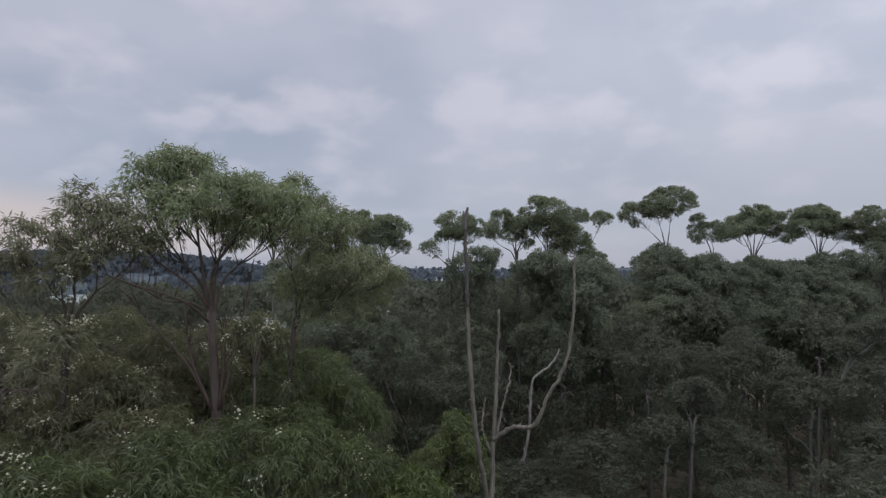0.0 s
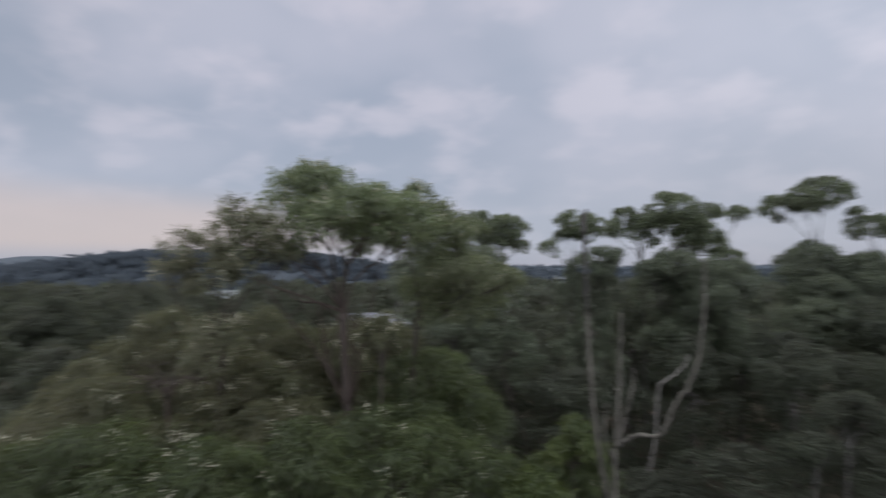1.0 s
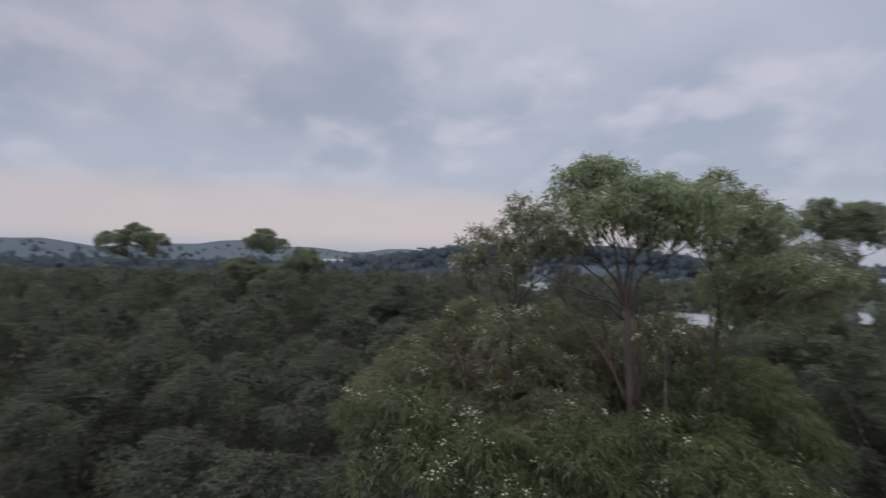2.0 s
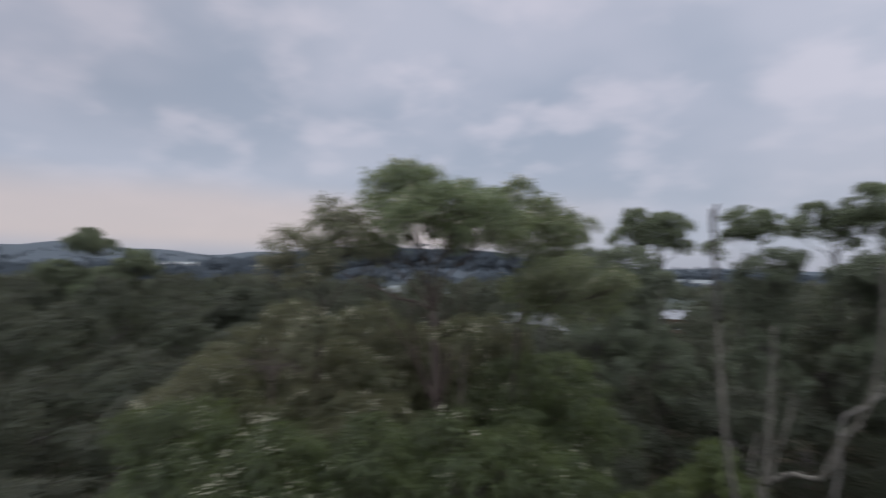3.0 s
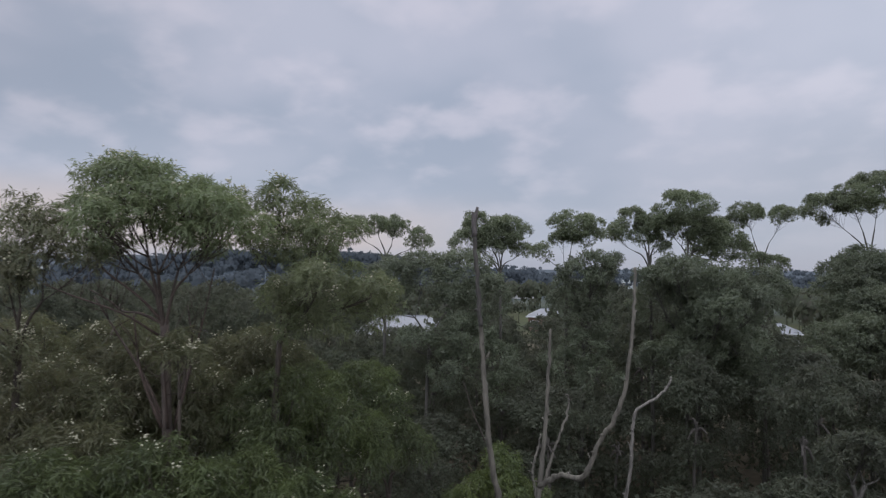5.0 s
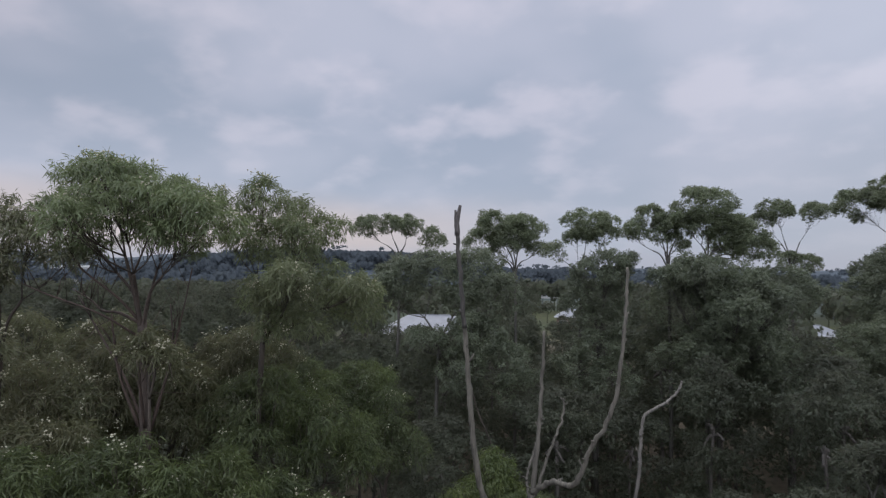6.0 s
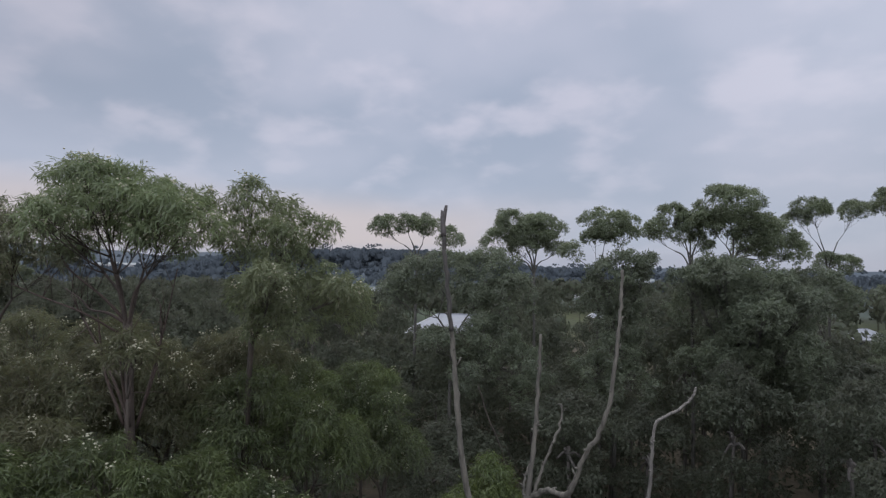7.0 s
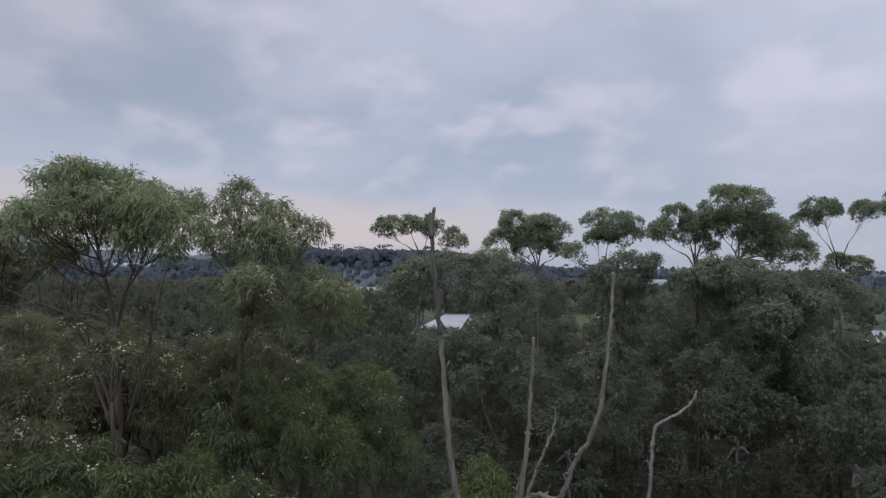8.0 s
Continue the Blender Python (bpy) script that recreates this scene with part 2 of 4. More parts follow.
def sprig_points(rng, c, rx, rz, n, puff, lift=0.25, inner=0.5, crest=0.42, bunch=5):
    """Places of leaves in a crown lobe: rounded sprays on an uneven shell, their leaves thickest on the upper side."""
    m = int(max(7, min(60, 1.5 * (rx * rx + 2 * rx * rz) / 3 / puff ** 2 * 2.4)))
    d = unit(rng.normal(0, 1, (m, 3)) + np.array([0, 0, lift]))
    centre = c + d * (rng.uniform(inner, 1.0, m) ** 0.6)[:, None] * np.maximum(np.array([rx, rx, rz]) - puff * 0.55, 0.3 * rz)
    size = puff * rng.uniform(0.6, 1.35, m)
    share = size ** 2 / (size ** 2).sum()
    k = rng.choice(m, n // bunch + 1, p=share)
    e = unit(rng.normal(0, 0.62, (len(k), 3)) + 0.5 * d[k] + np.array([0, 0, crest]))
    p = centre[k] + e * (size[k] * rng.uniform(0.55, 1.08, len(k)))[:, None] * np.array([1, 1, 0.8])
    p = np.repeat(p, bunch, axis=0)[:n] + rng.normal(0, puff * 0.11, (n, 3))
    out = np.repeat(e, bunch, axis=0)[:n]
    return p, out, centre


def puffs(rng, pos, r):
    """Fluffy blossom heads: small faceted balls with uneven outlines."""
    g = np.array([[0, 0, 1], [0.9, 0, 0.4], [0.28, 0.85, 0.4], [-0.72, 0.53, 0.4], [-0.72, -0.53, 0.4], [0.28, -0.85, 0.4], [0, 0, -0.7]])
    f = np.array([[0, 1, 2], [0, 2, 3], [0, 3, 4], [0, 4, 5], [0, 5, 1], [6, 2, 1], [6, 3, 2], [6, 4, 3], [6, 5, 4], [6, 1, 5]])
    n = len(pos)
    v = pos[:, None, :] + g[None] * (r * rng.uniform(0.6, 1.3, n))[:, None, None] * rng.uniform(0.7, 1.2, (n, 7, 1))
    return v.reshape(-1, 3), (f[None] + (np.arange(n) * 7)[:, None, None]).reshape(-1, 3)


def tree(name, base, fork, lobes, leaf, leaf_mat, bark, girth, label, density=1.0, droop=0.7, blossom=0, seed=1, lean=(0, 0), group="", limb_r=0.3, lift=0.25, fine=True, stems=0, plain=False, puff=0.3, inner=0.5, crest=0.42, swell=1.0, whole=1.45):
    """A tree: trunk from the ground to the fork, a limb to every lobe of the crown, twigs, leaves."""
    rng = np.random.default_rng(seed)
    root = tagged(new(name), label, "tree", group)
    bx, by = base
    root.location = (bx, by, 0)
    o = np.array([bx, by, 0.0])
    f = np.array(fork, dtype=float) - o
    mids = [np.array([0, 0, -0.3]), f * 0.33 + np.array([lean[0], lean[1], 0]) + rng.normal(0, 0.08, 3), f * 0.68 + np.array([lean[0] * 0.6, lean[1] * 0.6, 0]) + rng.normal(0, 0.08, 3), f]
    v, q, t = tube(spline(mids, 5), girth, girth * 0.55, 9, 0.06, rng)
    part("trunk", mesh_of("trunk", v, [q, t], bark, True), root)
    length, width = leaf
    lobes = [(a, b, c, d * swell, e * swell) for a, b, c, d, e in lobes]
    split = []
    for lx, ly, lz, rx, rz in lobes:
        if rx < whole:
            split.append((lx, ly, lz, rx, rz))
            continue
        m = 4 if rx < 2.2 else 6
        split.append((lx, ly, lz + rz * 0.35, rx * 0.55, rz * 0.62))
        for i in range(m):
            a = 2 * math.pi * (i + rng.uniform(-0.25, 0.25)) / m
            g = rng.uniform(0.5, 0.68) * rx
            k = rng.uniform(0.42, 0.54)
            split.append((lx + g * math.cos(a), ly + g * math.sin(a), lz + rz * rng.uniform(-0.45, 0.2), rx * k, rz * k * 1.1))
    # a few main limbs rise from the fork, each bearing the lobes on its side
    tips = np.array([(q[0], q[1], q[2] - q[4] * 0.35) for q in split]) - o
    turn = np.arctan2(tips[:, 1] - f[1], tips[:, 0] - f[0])
    order = np.argsort(turn)
    count = min(stems, len(split)) if stems else max(1, min(5, round(len(split) / 2.2)))
    group_of = np.zeros(len(split), dtype=int)
    group_of[order] = np.arange(len(split)) * count // len(split)
    nodes = []
    for k in range(count):
        mean = tips[group_of == k].mean(axis=0)
        node = f + (mean - f) * np.array([0.42, 0.42, 0.5]) + rng.normal(0, 0.06, 3)
        r = girth * limb_r * rng.uniform(1.0, 1.35)
        mid = f + (node - f) * 0.5 + (node - f) * np.array([-0.08, -0.08, 0.02]) + rng.normal(0, 0.04, 3)
        v, q, t = tube(spline([f - np.array([0, 0, 0.3]), mid, node], 5), r * 1.25, r * 0.8, 7, 0.06, rng)
        nodes.append((node, r * 0.8, part("limb", mesh_of("limb", v, [q, t], bark, True), root)))
    crown = []
    for at, (lx, ly, lz, rx, rz) in enumerate(split):
        c = np.array([lx, ly, lz]) - o
        area = 4 * np.pi * rx * (rx + 2 * rz) / 3
        n = max(120, int(area * 2.2 * density / (length * width * 0.55)))
        p, out, tufts = sprig_points(rng, c, rx, rz, n, min(puff, rx * 0.7), lift, inner, crest)
        v, ts = leaves(rng, p, out, length, width, droop, fine)
        if plain:
            crown.append((v, ts))
            continue
        part("foliage", mesh_of("foliage", v, [ts], leaf_mat), root)
        tip = c - np.array([0, 0, rz * 0.35])
        k = group_of[at]
        node, rn, limb = nodes[k]
        away = (tip - node) * np.array([1, 1, 0])
        bend = node + (tip - node) * 0.5 + np.array([0, 0, -0.10 * np.linalg.norm(away)]) + rng.normal(0, 0.05, 3)
        r = rn * rng.uniform(0.55, 0.75)
        path = spline([node, bend, tip], 5)
        v, q, t = tube(path, r, r * 0.4, 6, 0.05, rng)
        part("branch", mesh_of("branch", v, [q, t], bark, True), limb)
        twigs = []
        for w in tufts[:26]:
            s = path[int(rng.uniform(0.4, 1.0) * (len(path) - 1))]
            m = (s + w) * 0.5 + np.array([0, 0, -0.1 * rz]) + rng.normal(0, 0.05, 3)
            twigs.append(tube(np.array([s, m, w]), r * 0.34, 0.003 + r * 0.06, 3))
        v, qt = joined(twigs)
        tagged(part("branchwork", mesh_of("branchwork", v, qt, bark), limb), kind="stuff")
        if blossom:
            pick = p[rng.integers(0, n, max(1, int(blossom * rx * 0.55)))] + np.array([0, 0, 0.02])
            heads = np.repeat(pick, 9, axis=0) + rng.normal(0, 0.055, (len(pick) * 9, 3))
            v, ts = puffs(rng, heads, 0.024)
            part("blossom", mesh_of("blossom", v, [ts], BLOSSOM), root, "cream-white blossom heads")
    if plain:
        part("crown", mesh_of("crown", np.vstack([v for v, t in crown]), [np.arange(sum(len(v) for v, t in crown)).reshape(-1, 3)], leaf_mat), root)
    return root


# ---- ground ----
def hill(x, y):
    """Height of the land: level near, a wooded rise at middle distance, ranges far off."""
    r = math.hypot(x, y)
    az = math.degrees(math.atan2(-x, y))
    sm = lambda v, lo, hi: max(0.0, min(1.0, (v - lo) / (hi - lo))) ** 2 * (3 - 2 * max(0.0, min(1.0, (v - lo) / (hi - lo))))
    rise = 13 * sm(r, 260, 430) * (1 - sm(r, 520, 800)) * sm(az, 12, 27) * (1 - sm(az, 38, 52))
    amp = 14 + 30 * sm(az, 8, 32) + 22 * sm(az, 34, 60) - 20 * sm(az, 75, 110)
    far = amp * sm(r, 1100, 2700) * (1 + 0.22 * math.sin(az * 0.31 + 1) + 0.12 * math.sin(az * 0.83))
    return rise + far + 0.6 * sm(r, 60, 200) * noise.noise((x * 0.01, y * 0.01, 0)) * 3


def make_ground():
    radii = [0.0] + [3.0 * 1.125 ** i for i in range(63)]
    spokes = 180
    verts, quads, tris = [(0, 0, 0)], [], []
    for r in radii[1:]:
        for k in range(spokes):
            a = 2 * math.pi * k / spokes
            x, y = r * math.sin(a), r * math.cos(a)
            verts.append((x, y, hill(x, y)))
    for k in range(spokes):
        tris.append((0, 1 + (k + 1) % spokes, 1 + k))
    for i in range(len(radii) - 2):
        for k in range(spokes):
            b = 1 + i * spokes
            quads.append((b + k, b + (k + 1) % spokes, b + spokes + (k + 1) % spokes, b + spokes + k))
    m, nt, p, out = material("grass_litter_and_hazed_woods")
    a = ramp(nt, noise_of(nt, 0.8, 6, 0.65), [(0.35, (0.045, 0.04, 0.028)), (0.6, (0.06, 0.07, 0.03)), (0.8, (0.10, 0.11, 0.05))])
    field = ramp(nt, noise_of(nt, 0.02, 3), [(0.45, (0, 0, 0)), (0.6, (1, 1, 1))])
    grass = blend(nt, field, a, (0.054, 0.066, 0.043))
    tc = nt.nodes.new("ShaderNodeVectorMath")
    tc.operation = "LENGTH"
    co = nt.nodes.new("ShaderNodeTexCoord")
    nt.links.new(co.outputs["Object"], tc.inputs[0])
    near = nt.nodes.new("ShaderNodeMapRange")
    near.inputs[1].default_value, near.inputs[2].default_value = 95, 125
    nt.links.new(tc.outputs["Value"], near.inputs[0])
    litter = ramp(nt, noise_of(nt, 1.3, 6, 0.65), [(0.35, (0.06, 0.05, 0.036)), (0.75, (0.12, 0.10, 0.068))])
    col = blend(nt, near.outputs[0], litter, grass)
    # with distance the wooded land turns blue-grey: haze painted into the base colour
    haze_range = nt.nodes.new("ShaderNodeMapRange")
    haze_range.inputs[1].default_value, haze_range.inputs[2].default_value = 160, 340
    nt.links.new(tc.outputs["Value"], haze_range.inputs[0])
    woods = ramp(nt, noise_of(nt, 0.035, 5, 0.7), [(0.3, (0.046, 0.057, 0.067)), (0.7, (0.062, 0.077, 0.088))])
    nt.links.new(blend(nt, haze_range.outputs[0], col, woods), p.inputs["Base Color"])
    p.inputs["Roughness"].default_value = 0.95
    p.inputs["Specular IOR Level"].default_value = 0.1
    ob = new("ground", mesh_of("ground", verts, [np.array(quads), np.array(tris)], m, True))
    tagged(ob, "dim grassy ground with leaf litter, running to wooded hills tinted blue for haze", "ground", kind="structure")


make_ground()


# ---- dead trees ----
def dead_stem(name, points, r0, r1, parent, rng, stubs=(), mat=BARK_DEAD, label=""):
    path = spline(points, 9)
    path[1:-1] += rng.normal(0, 0.011, (len(path) - 2, 3))
    v, q, t = tube(path, r0, r1, 9, 0.13, rng)
    ob = part(name, mesh_of(name, v, [q, t], mat, True), parent, label)
    # knots and snapped-off twigs all along
    for i in range(max(2, len(path) // 7)):
        k = rng.uniform(0.15, 0.95)
        s = path[int(k * (len(path) - 1))]
        r = (r0 + (r1 - r0) * k) * rng.uniform(0.35, 0.7)
        a = rng.uniform(0, 2 * math.pi)
        g = r0 * 0.8 + rng.uniform(0.02, 0.09)
        e = s + np.array([g * math.cos(a), g * math.sin(a), rng.uniform(0.0, 0.12)])
        v, q, t = tube(np.array([s, s * 0.45 + e * 0.55, e]), r, r * 0.6, 6, 0.2, rng)
        part("knot", mesh_of("knot", v, [q, t], mat, True), ob)
    for k, (dx, dy, dz), r in stubs:
        s = path[int(k * (len(path) - 1))]
        e = s + np.array([dx, dy, dz])
        v, q, t = tube(np.array([s, s * 0.4 + e * 0.6 + np.array([0, 0, -0.03]), e]), r, r * 0.5, 6, 0.15, rng)
        part("broken_stub", mesh_of("broken_stub", v, [q, t], mat, True), ob)
    return ob


def make_dead_trees():
    rng = np.random.default_rng(5)
    root = tagged(new("dead_tree"), "bare grey dead gum with several splintered stems", "dead tree")
    o = np.array([1.95, 17.2, 0.0])
    root.location = o
    at = lambda pts: [np.array(p) - o for p in pts]
    v, q, t = tube(spline(at([(1.95, 17.2, -0.3), (1.9, 17.25, 2.5), (1.9, 17.3, 5.2)]), 5), 0.26, 0.17, 10, 0.06, rng)
    part("trunk", mesh_of("trunk", v, [q, t], BARK_DEAD, True), root)
    tall = dead_stem("tall_stem", at([(1.9, 17.2, 4.9), (1.55, 16.2, 6.9), (1.28, 15.65, 8.4), (1.16, 15.44, 9.76), (1.07, 15.32, 11.16), (1.035, 15.2, 12.0)]), 0.085, 0.052, root, rng,
                     [(0.82, (0.15, -0.02, 0.22), 0.036), (0.64, (0.06, -0.06, 0.05), 0.03), (0.45, (-0.07, 0.0, 0.07), 0.025)])
    dead_stem("upper_length", at([(1.038, 15.2, 11.95), (1.0, 15.05, 12.9), (0.96, 14.9, 14.0)]), 0.056, 0.044, tall, rng, [(0.4, (-0.06, 0, 0.08), 0.02)], BARK_WORN, "darker weathered upper length")
    for pts, r in (([(0.96, 14.9, 13.95), (0.97, 14.88, 14.3), (1.035, 14.86, 14.60)], 0.058), ([(0.95, 14.9, 13.95), (0.925, 14.9, 14.2), (0.92, 14.88, 14.5)], 0.05), ([(0.96, 14.88, 14.0), (0.975, 14.87, 14.2), (0.98, 14.85, 14.33)], 0.04)):
        v, q, t = tube(spline(at(pts), 4), r, r * 0.55, 7, 0.18, rng)
        part("splintered_prong", mesh_of("splintered_prong", v, [q, t], BARK_CHAR, True), tall, "dark rotten splintered prong")
    dead_stem("upright_stem", at([(1.9, 17.3, 5.0), (1.97, 17.7, 7.2), (2.12, 17.95, 9.2), (2.2, 18.0, 10.6), (2.24, 18.0, 11.65)]), 0.085, 0.034, root, rng,
              [(0.55, (0.10, -0.04, 0.14), 0.03), (0.8, (-0.07, 0.0, 0.10), 0.025)])
    dead_stem("elbowed_stem", at([(2.0, 17.75, 7.6), (2.55, 17.45, 8.05), (3.15, 17.0, 8.25), (3.52, 16.83, 9.12), (4.05, 16.62, 10.2), (4.27, 16.56, 11.65), (4.33, 16.66, 12.6), (4.35, 16.7, 13.3)]), 0.076, 0.03, root, rng,
              [(0.38, (-0.10, 0.05, 0.16), 0.03), (0.72, (0.08, 0, 0.1), 0.02)])
    dead_stem("side_stem", at([(2.05, 17.8, 7.5), (2.35, 18.15, 8.5), (2.62, 18.45, 9.3), (2.66, 18.52, 9.78), (2.58, 18.52, 9.86)]), 0.045, 0.02, root, rng, [(0.7, (0.08, 0, 0.08), 0.018)])
    dead_stem("short_stem", at([(1.95, 17.8, 7.1), (1.72, 18.4, 7.7), (1.8, 18.8, 8.2), (1.85, 18.97, 8.6)]), 0.05, 0.022, root, rng)

    root = tagged(new("dead_tree"), "slender pale dead stem with a sharp sideways bend", "dead tree")
    o = np.array([3.5, 24.8, 0.0])
    root.location = o
    at = lambda pts: [np.array(p) - o for p in pts]
    dead_stem("stem", at([(3.5, 24.8, -0.3), (3.6, 24.7, 2.0), (4.0, 24.6, 4.2), (4.3, 24.5, 6.0), (4.38, 24.47, 7.4), (4.53, 24.46, 8.2), (5.2, 24.65, 8.65), (5.6, 24.8, 9.05), (5.72, 24.8, 9.4)]), 0.085, 0.034, root, rng,
              [(0.45, (-0.12, 0, 0.2), 0.03)], BARK_BLEACHED)
    root = tagged(new("dead_tree"), "thin leaning dead sapling in the shade of the wood", "dead tree")
    o = np.array([-0.5, 25.9, 0.0])
    root.location = o
    dead_stem("stem", [np.array(p) - o for p in ((-0.5, 25.9, -0.3), (-0.8, 25.8, 3.6), (-1.25, 25.59, 5.84), (-1.81, 25.26, 7.43), (-2.14, 25.05, 8.65))], 0.05, 0.022, root, rng, (), BARK_BROWN)


make_dead_trees()

# ---- near gums ----
GUM_LEAF = (0.16, 0.023)
LACY = dict(puff=0.23, inner=0.2, swell=1.0, lift=0.15)
first_gum = tree("weeping_gum", (-4.4, 12.0), (-4.5, 11.75, 12.2), [
    (-4.75, 11.2, 14.95, 0.76, 0.5), (-4.85, 11.15, 15.1, 0.42, 0.3), (-5.15, 11.1, 15.0, 0.62, 0.42), (-5.55, 11.0, 14.75, 0.52, 0.40), (-5.8, 11.4, 14.3, 0.52, 0.5), (-4.3, 11.0, 14.5, 0.8, 0.5), (-5.3, 12.2, 14.9, 0.8, 0.5), (-4.7, 12.6, 14.6, 0.75, 0.55),
    (-3.7, 11.9, 14.5, 0.75, 0.5), (-5.1, 11.5, 14.3, 0.7, 0.32), (-4.1, 11.7, 14.1, 0.7, 0.35), (-3.9, 11.5, 13.8, 0.58, 0.28), (-5.9, 11.3, 13.6, 0.6, 0.38), (-4.6, 13.0, 13.8, 0.6, 0.42), (-3.0, 11.2, 14.3, 0.62, 0.42), (-2.75, 11.6, 14.05, 0.55, 0.42), (-3.5, 11.2, 14.45, 0.6, 0.42), (-3.2, 11.5, 13.9, 0.6, 0.35), (-5.3, 11.3, 13.65, 0.5, 0.26), (-4.1, 9.9, 14.0, 0.55, 0.32), (-4.7, 10.2, 14.15, 0.6, 0.36)],
    GUM_LEAF, LEAF_GUM, BARK_TRUNK, 0.15, "tall gum with drooping bright green leaves and reddish-brown trunk", density=0.22, droop=0.75, blossom=18, seed=21, limb_r=0.19, **LACY)
def low_stems(root, stems, seed):
    """Thin reddish stems that leave the trunk low down and reach up through the shrubs."""
    rng = np.random.default_rng(seed)
    o = np.array(root.location)
    for pts, r in stems:
        path = spline([np.array(p) - o for p in pts], 5)
        v, q, t = tube(path, r, r * 0.35, 6, 0.08, rng)
        stem = part("low_stem", mesh_of("low_stem", v, [q, t], BARK_RED, True), root, "thin reddish-brown low stem")
        tw = []
        for i in range(9):
            b = path[int(rng.uniform(0.35, 0.95) * (len(path) - 1))]
            e = b + rng.normal(0, 0.3, 3) + np.array([0, 0, 0.45])
            tw.append(tube(np.array([b, (b + e) / 2 + rng.normal(0, 0.05, 3), e]), r * 0.3, 0.004, 3))
        v, qt = joined(tw)
        tagged(part("branchwork", mesh_of("branchwork", v, qt, BARK_RED), stem), kind="stuff")


low_stems(first_gum, [
    ([(-4.45, 11.85, 10.0), (-5.0, 11.8, 11.0), (-5.7, 11.8, 11.8), (-6.4, 11.8, 12.6)], 0.038),
    ([(-4.35, 11.9, 10.0), (-4.15, 12.1, 11.2), (-3.95, 12.2, 12.2), (-3.8, 12.3, 13.2)], 0.03),
    ([(-4.5, 11.72, 12.1), (-4.94, 11.6, 12.3), (-5.4, 11.6, 12.33), (-5.75, 11.6, 12.53), (-6.3, 11.6, 12.75)], 0.034),
    ([(-4.5, 11.7, 12.15), (-4.77, 11.4, 12.63), (-5.36, 11.07, 13.2), (-5.61, 10.93, 13.75)], 0.034),
    ([(-4.5, 11.6, 11.9), (-4.75, 11.0, 12.35), (-5.5, 10.57, 12.69), (-5.95, 10.38, 12.9)], 0.028),
    ([(-4.45, 11.7, 10.1), (-4.8, 11.5, 11.2), (-4.9, 11.4, 12.3)], 0.04),
    ([(-4.3, 11.7, 10.1), (-4.1, 11.4, 11.0), (-4.0, 11.2, 12.0)], 0.035),
    ([(-4.4, 12.0, 10.2), (-4.5, 12.5, 11.4), (-4.9, 12.8, 12.4)], 0.035)], 31)
tree("weeping_gum", (-4.2, 13.9), (-3.3, 13.9, 11.8), [
    (-3.2, 13.7, 14.8, 0.78, 0.51), (-2.9, 13.9, 14.1, 0.75, 0.5), (-2.7, 14.2, 14.35, 0.64, 0.54), (-2.2, 14.7, 14.1, 0.55, 0.42), (-3.4, 13.5, 13.8, 0.75, 0.55), (-2.6, 14.1, 13.3, 0.88, 0.61),
    (-2.0, 14.5, 12.9, 0.70, 0.51), (-4.0, 13.2, 14.5, 0.68, 0.55), (-1.6, 15.2, 12.3, 0.79, 0.59), (-3.0, 13.6, 12.6, 0.86, 0.49), (-2.4, 13.9, 12.1, 0.9, 0.6), (-2.1, 13.6, 13.8, 0.5, 0.42), (-2.1, 13.1, 12.9, 0.75, 0.55), (-1.1, 14.1, 12.8, 0.57, 0.55), (-1.4, 12.3, 12.95, 0.5, 0.42)],
    GUM_LEAF, LEAF_LEAFY, BARK_BROWN, 0.11, "leafy gum with a drooping lower crown and cream blossom", density=0.26, droop=0.75, blossom=18, seed=22, limb_r=0.21, **LACY)
tree("olive_gum", (-6.7, 10.5), (-6.6, 10.45, 11.6), [
    (-6.4, 10.1, 13.75, 0.7, 0.43), (-7.0, 9.8, 13.45, 0.55, 0.42), (-6.2, 10.2, 13.3, 0.6, 0.42), (-6.7, 10.0, 12.95, 0.6, 0.38), (-6.05, 10.2, 14.2, 0.5, 0.4),
    (-5.8, 10.5, 13.85, 0.55, 0.42), (-5.6, 10.9, 13.3, 0.5, 0.3), (-7.3, 9.6, 13.0, 0.45, 0.35), (-6.7, 10.2, 11.8, 0.6, 0.36), (-6.8, 10.2, 11.2, 0.6, 0.4)],
    GUM_LEAF, LEAF_DUSTY, BARK_BROWN, 0.11, "thin olive gum with sparse leaves and faded blossom", density=0.25, droop=0.7, blossom=26, seed=23, limb_r=0.21, **LACY)


# ---- mounded trees of the near canopy ----
def dome(rng, x, y, top, r, n):
    """Lobes of a rounded crown whose highest point is top."""
    out = [(x, y, top - r * 0.5, r * 0.6, r * 0.5)]
    for i in range(n):
        a = 2 * math.pi * (i + rng.uniform(-0.3, 0.3)) / n
        d = r * rng.uniform(0.55, 0.8)
        out.append((x + d * math.cos(a), y + d * math.sin(a), top - r * rng.uniform(0.7, 1.15), r * rng.uniform(0.45, 0.6), r * rng.uniform(0.38, 0.5)))
    return out


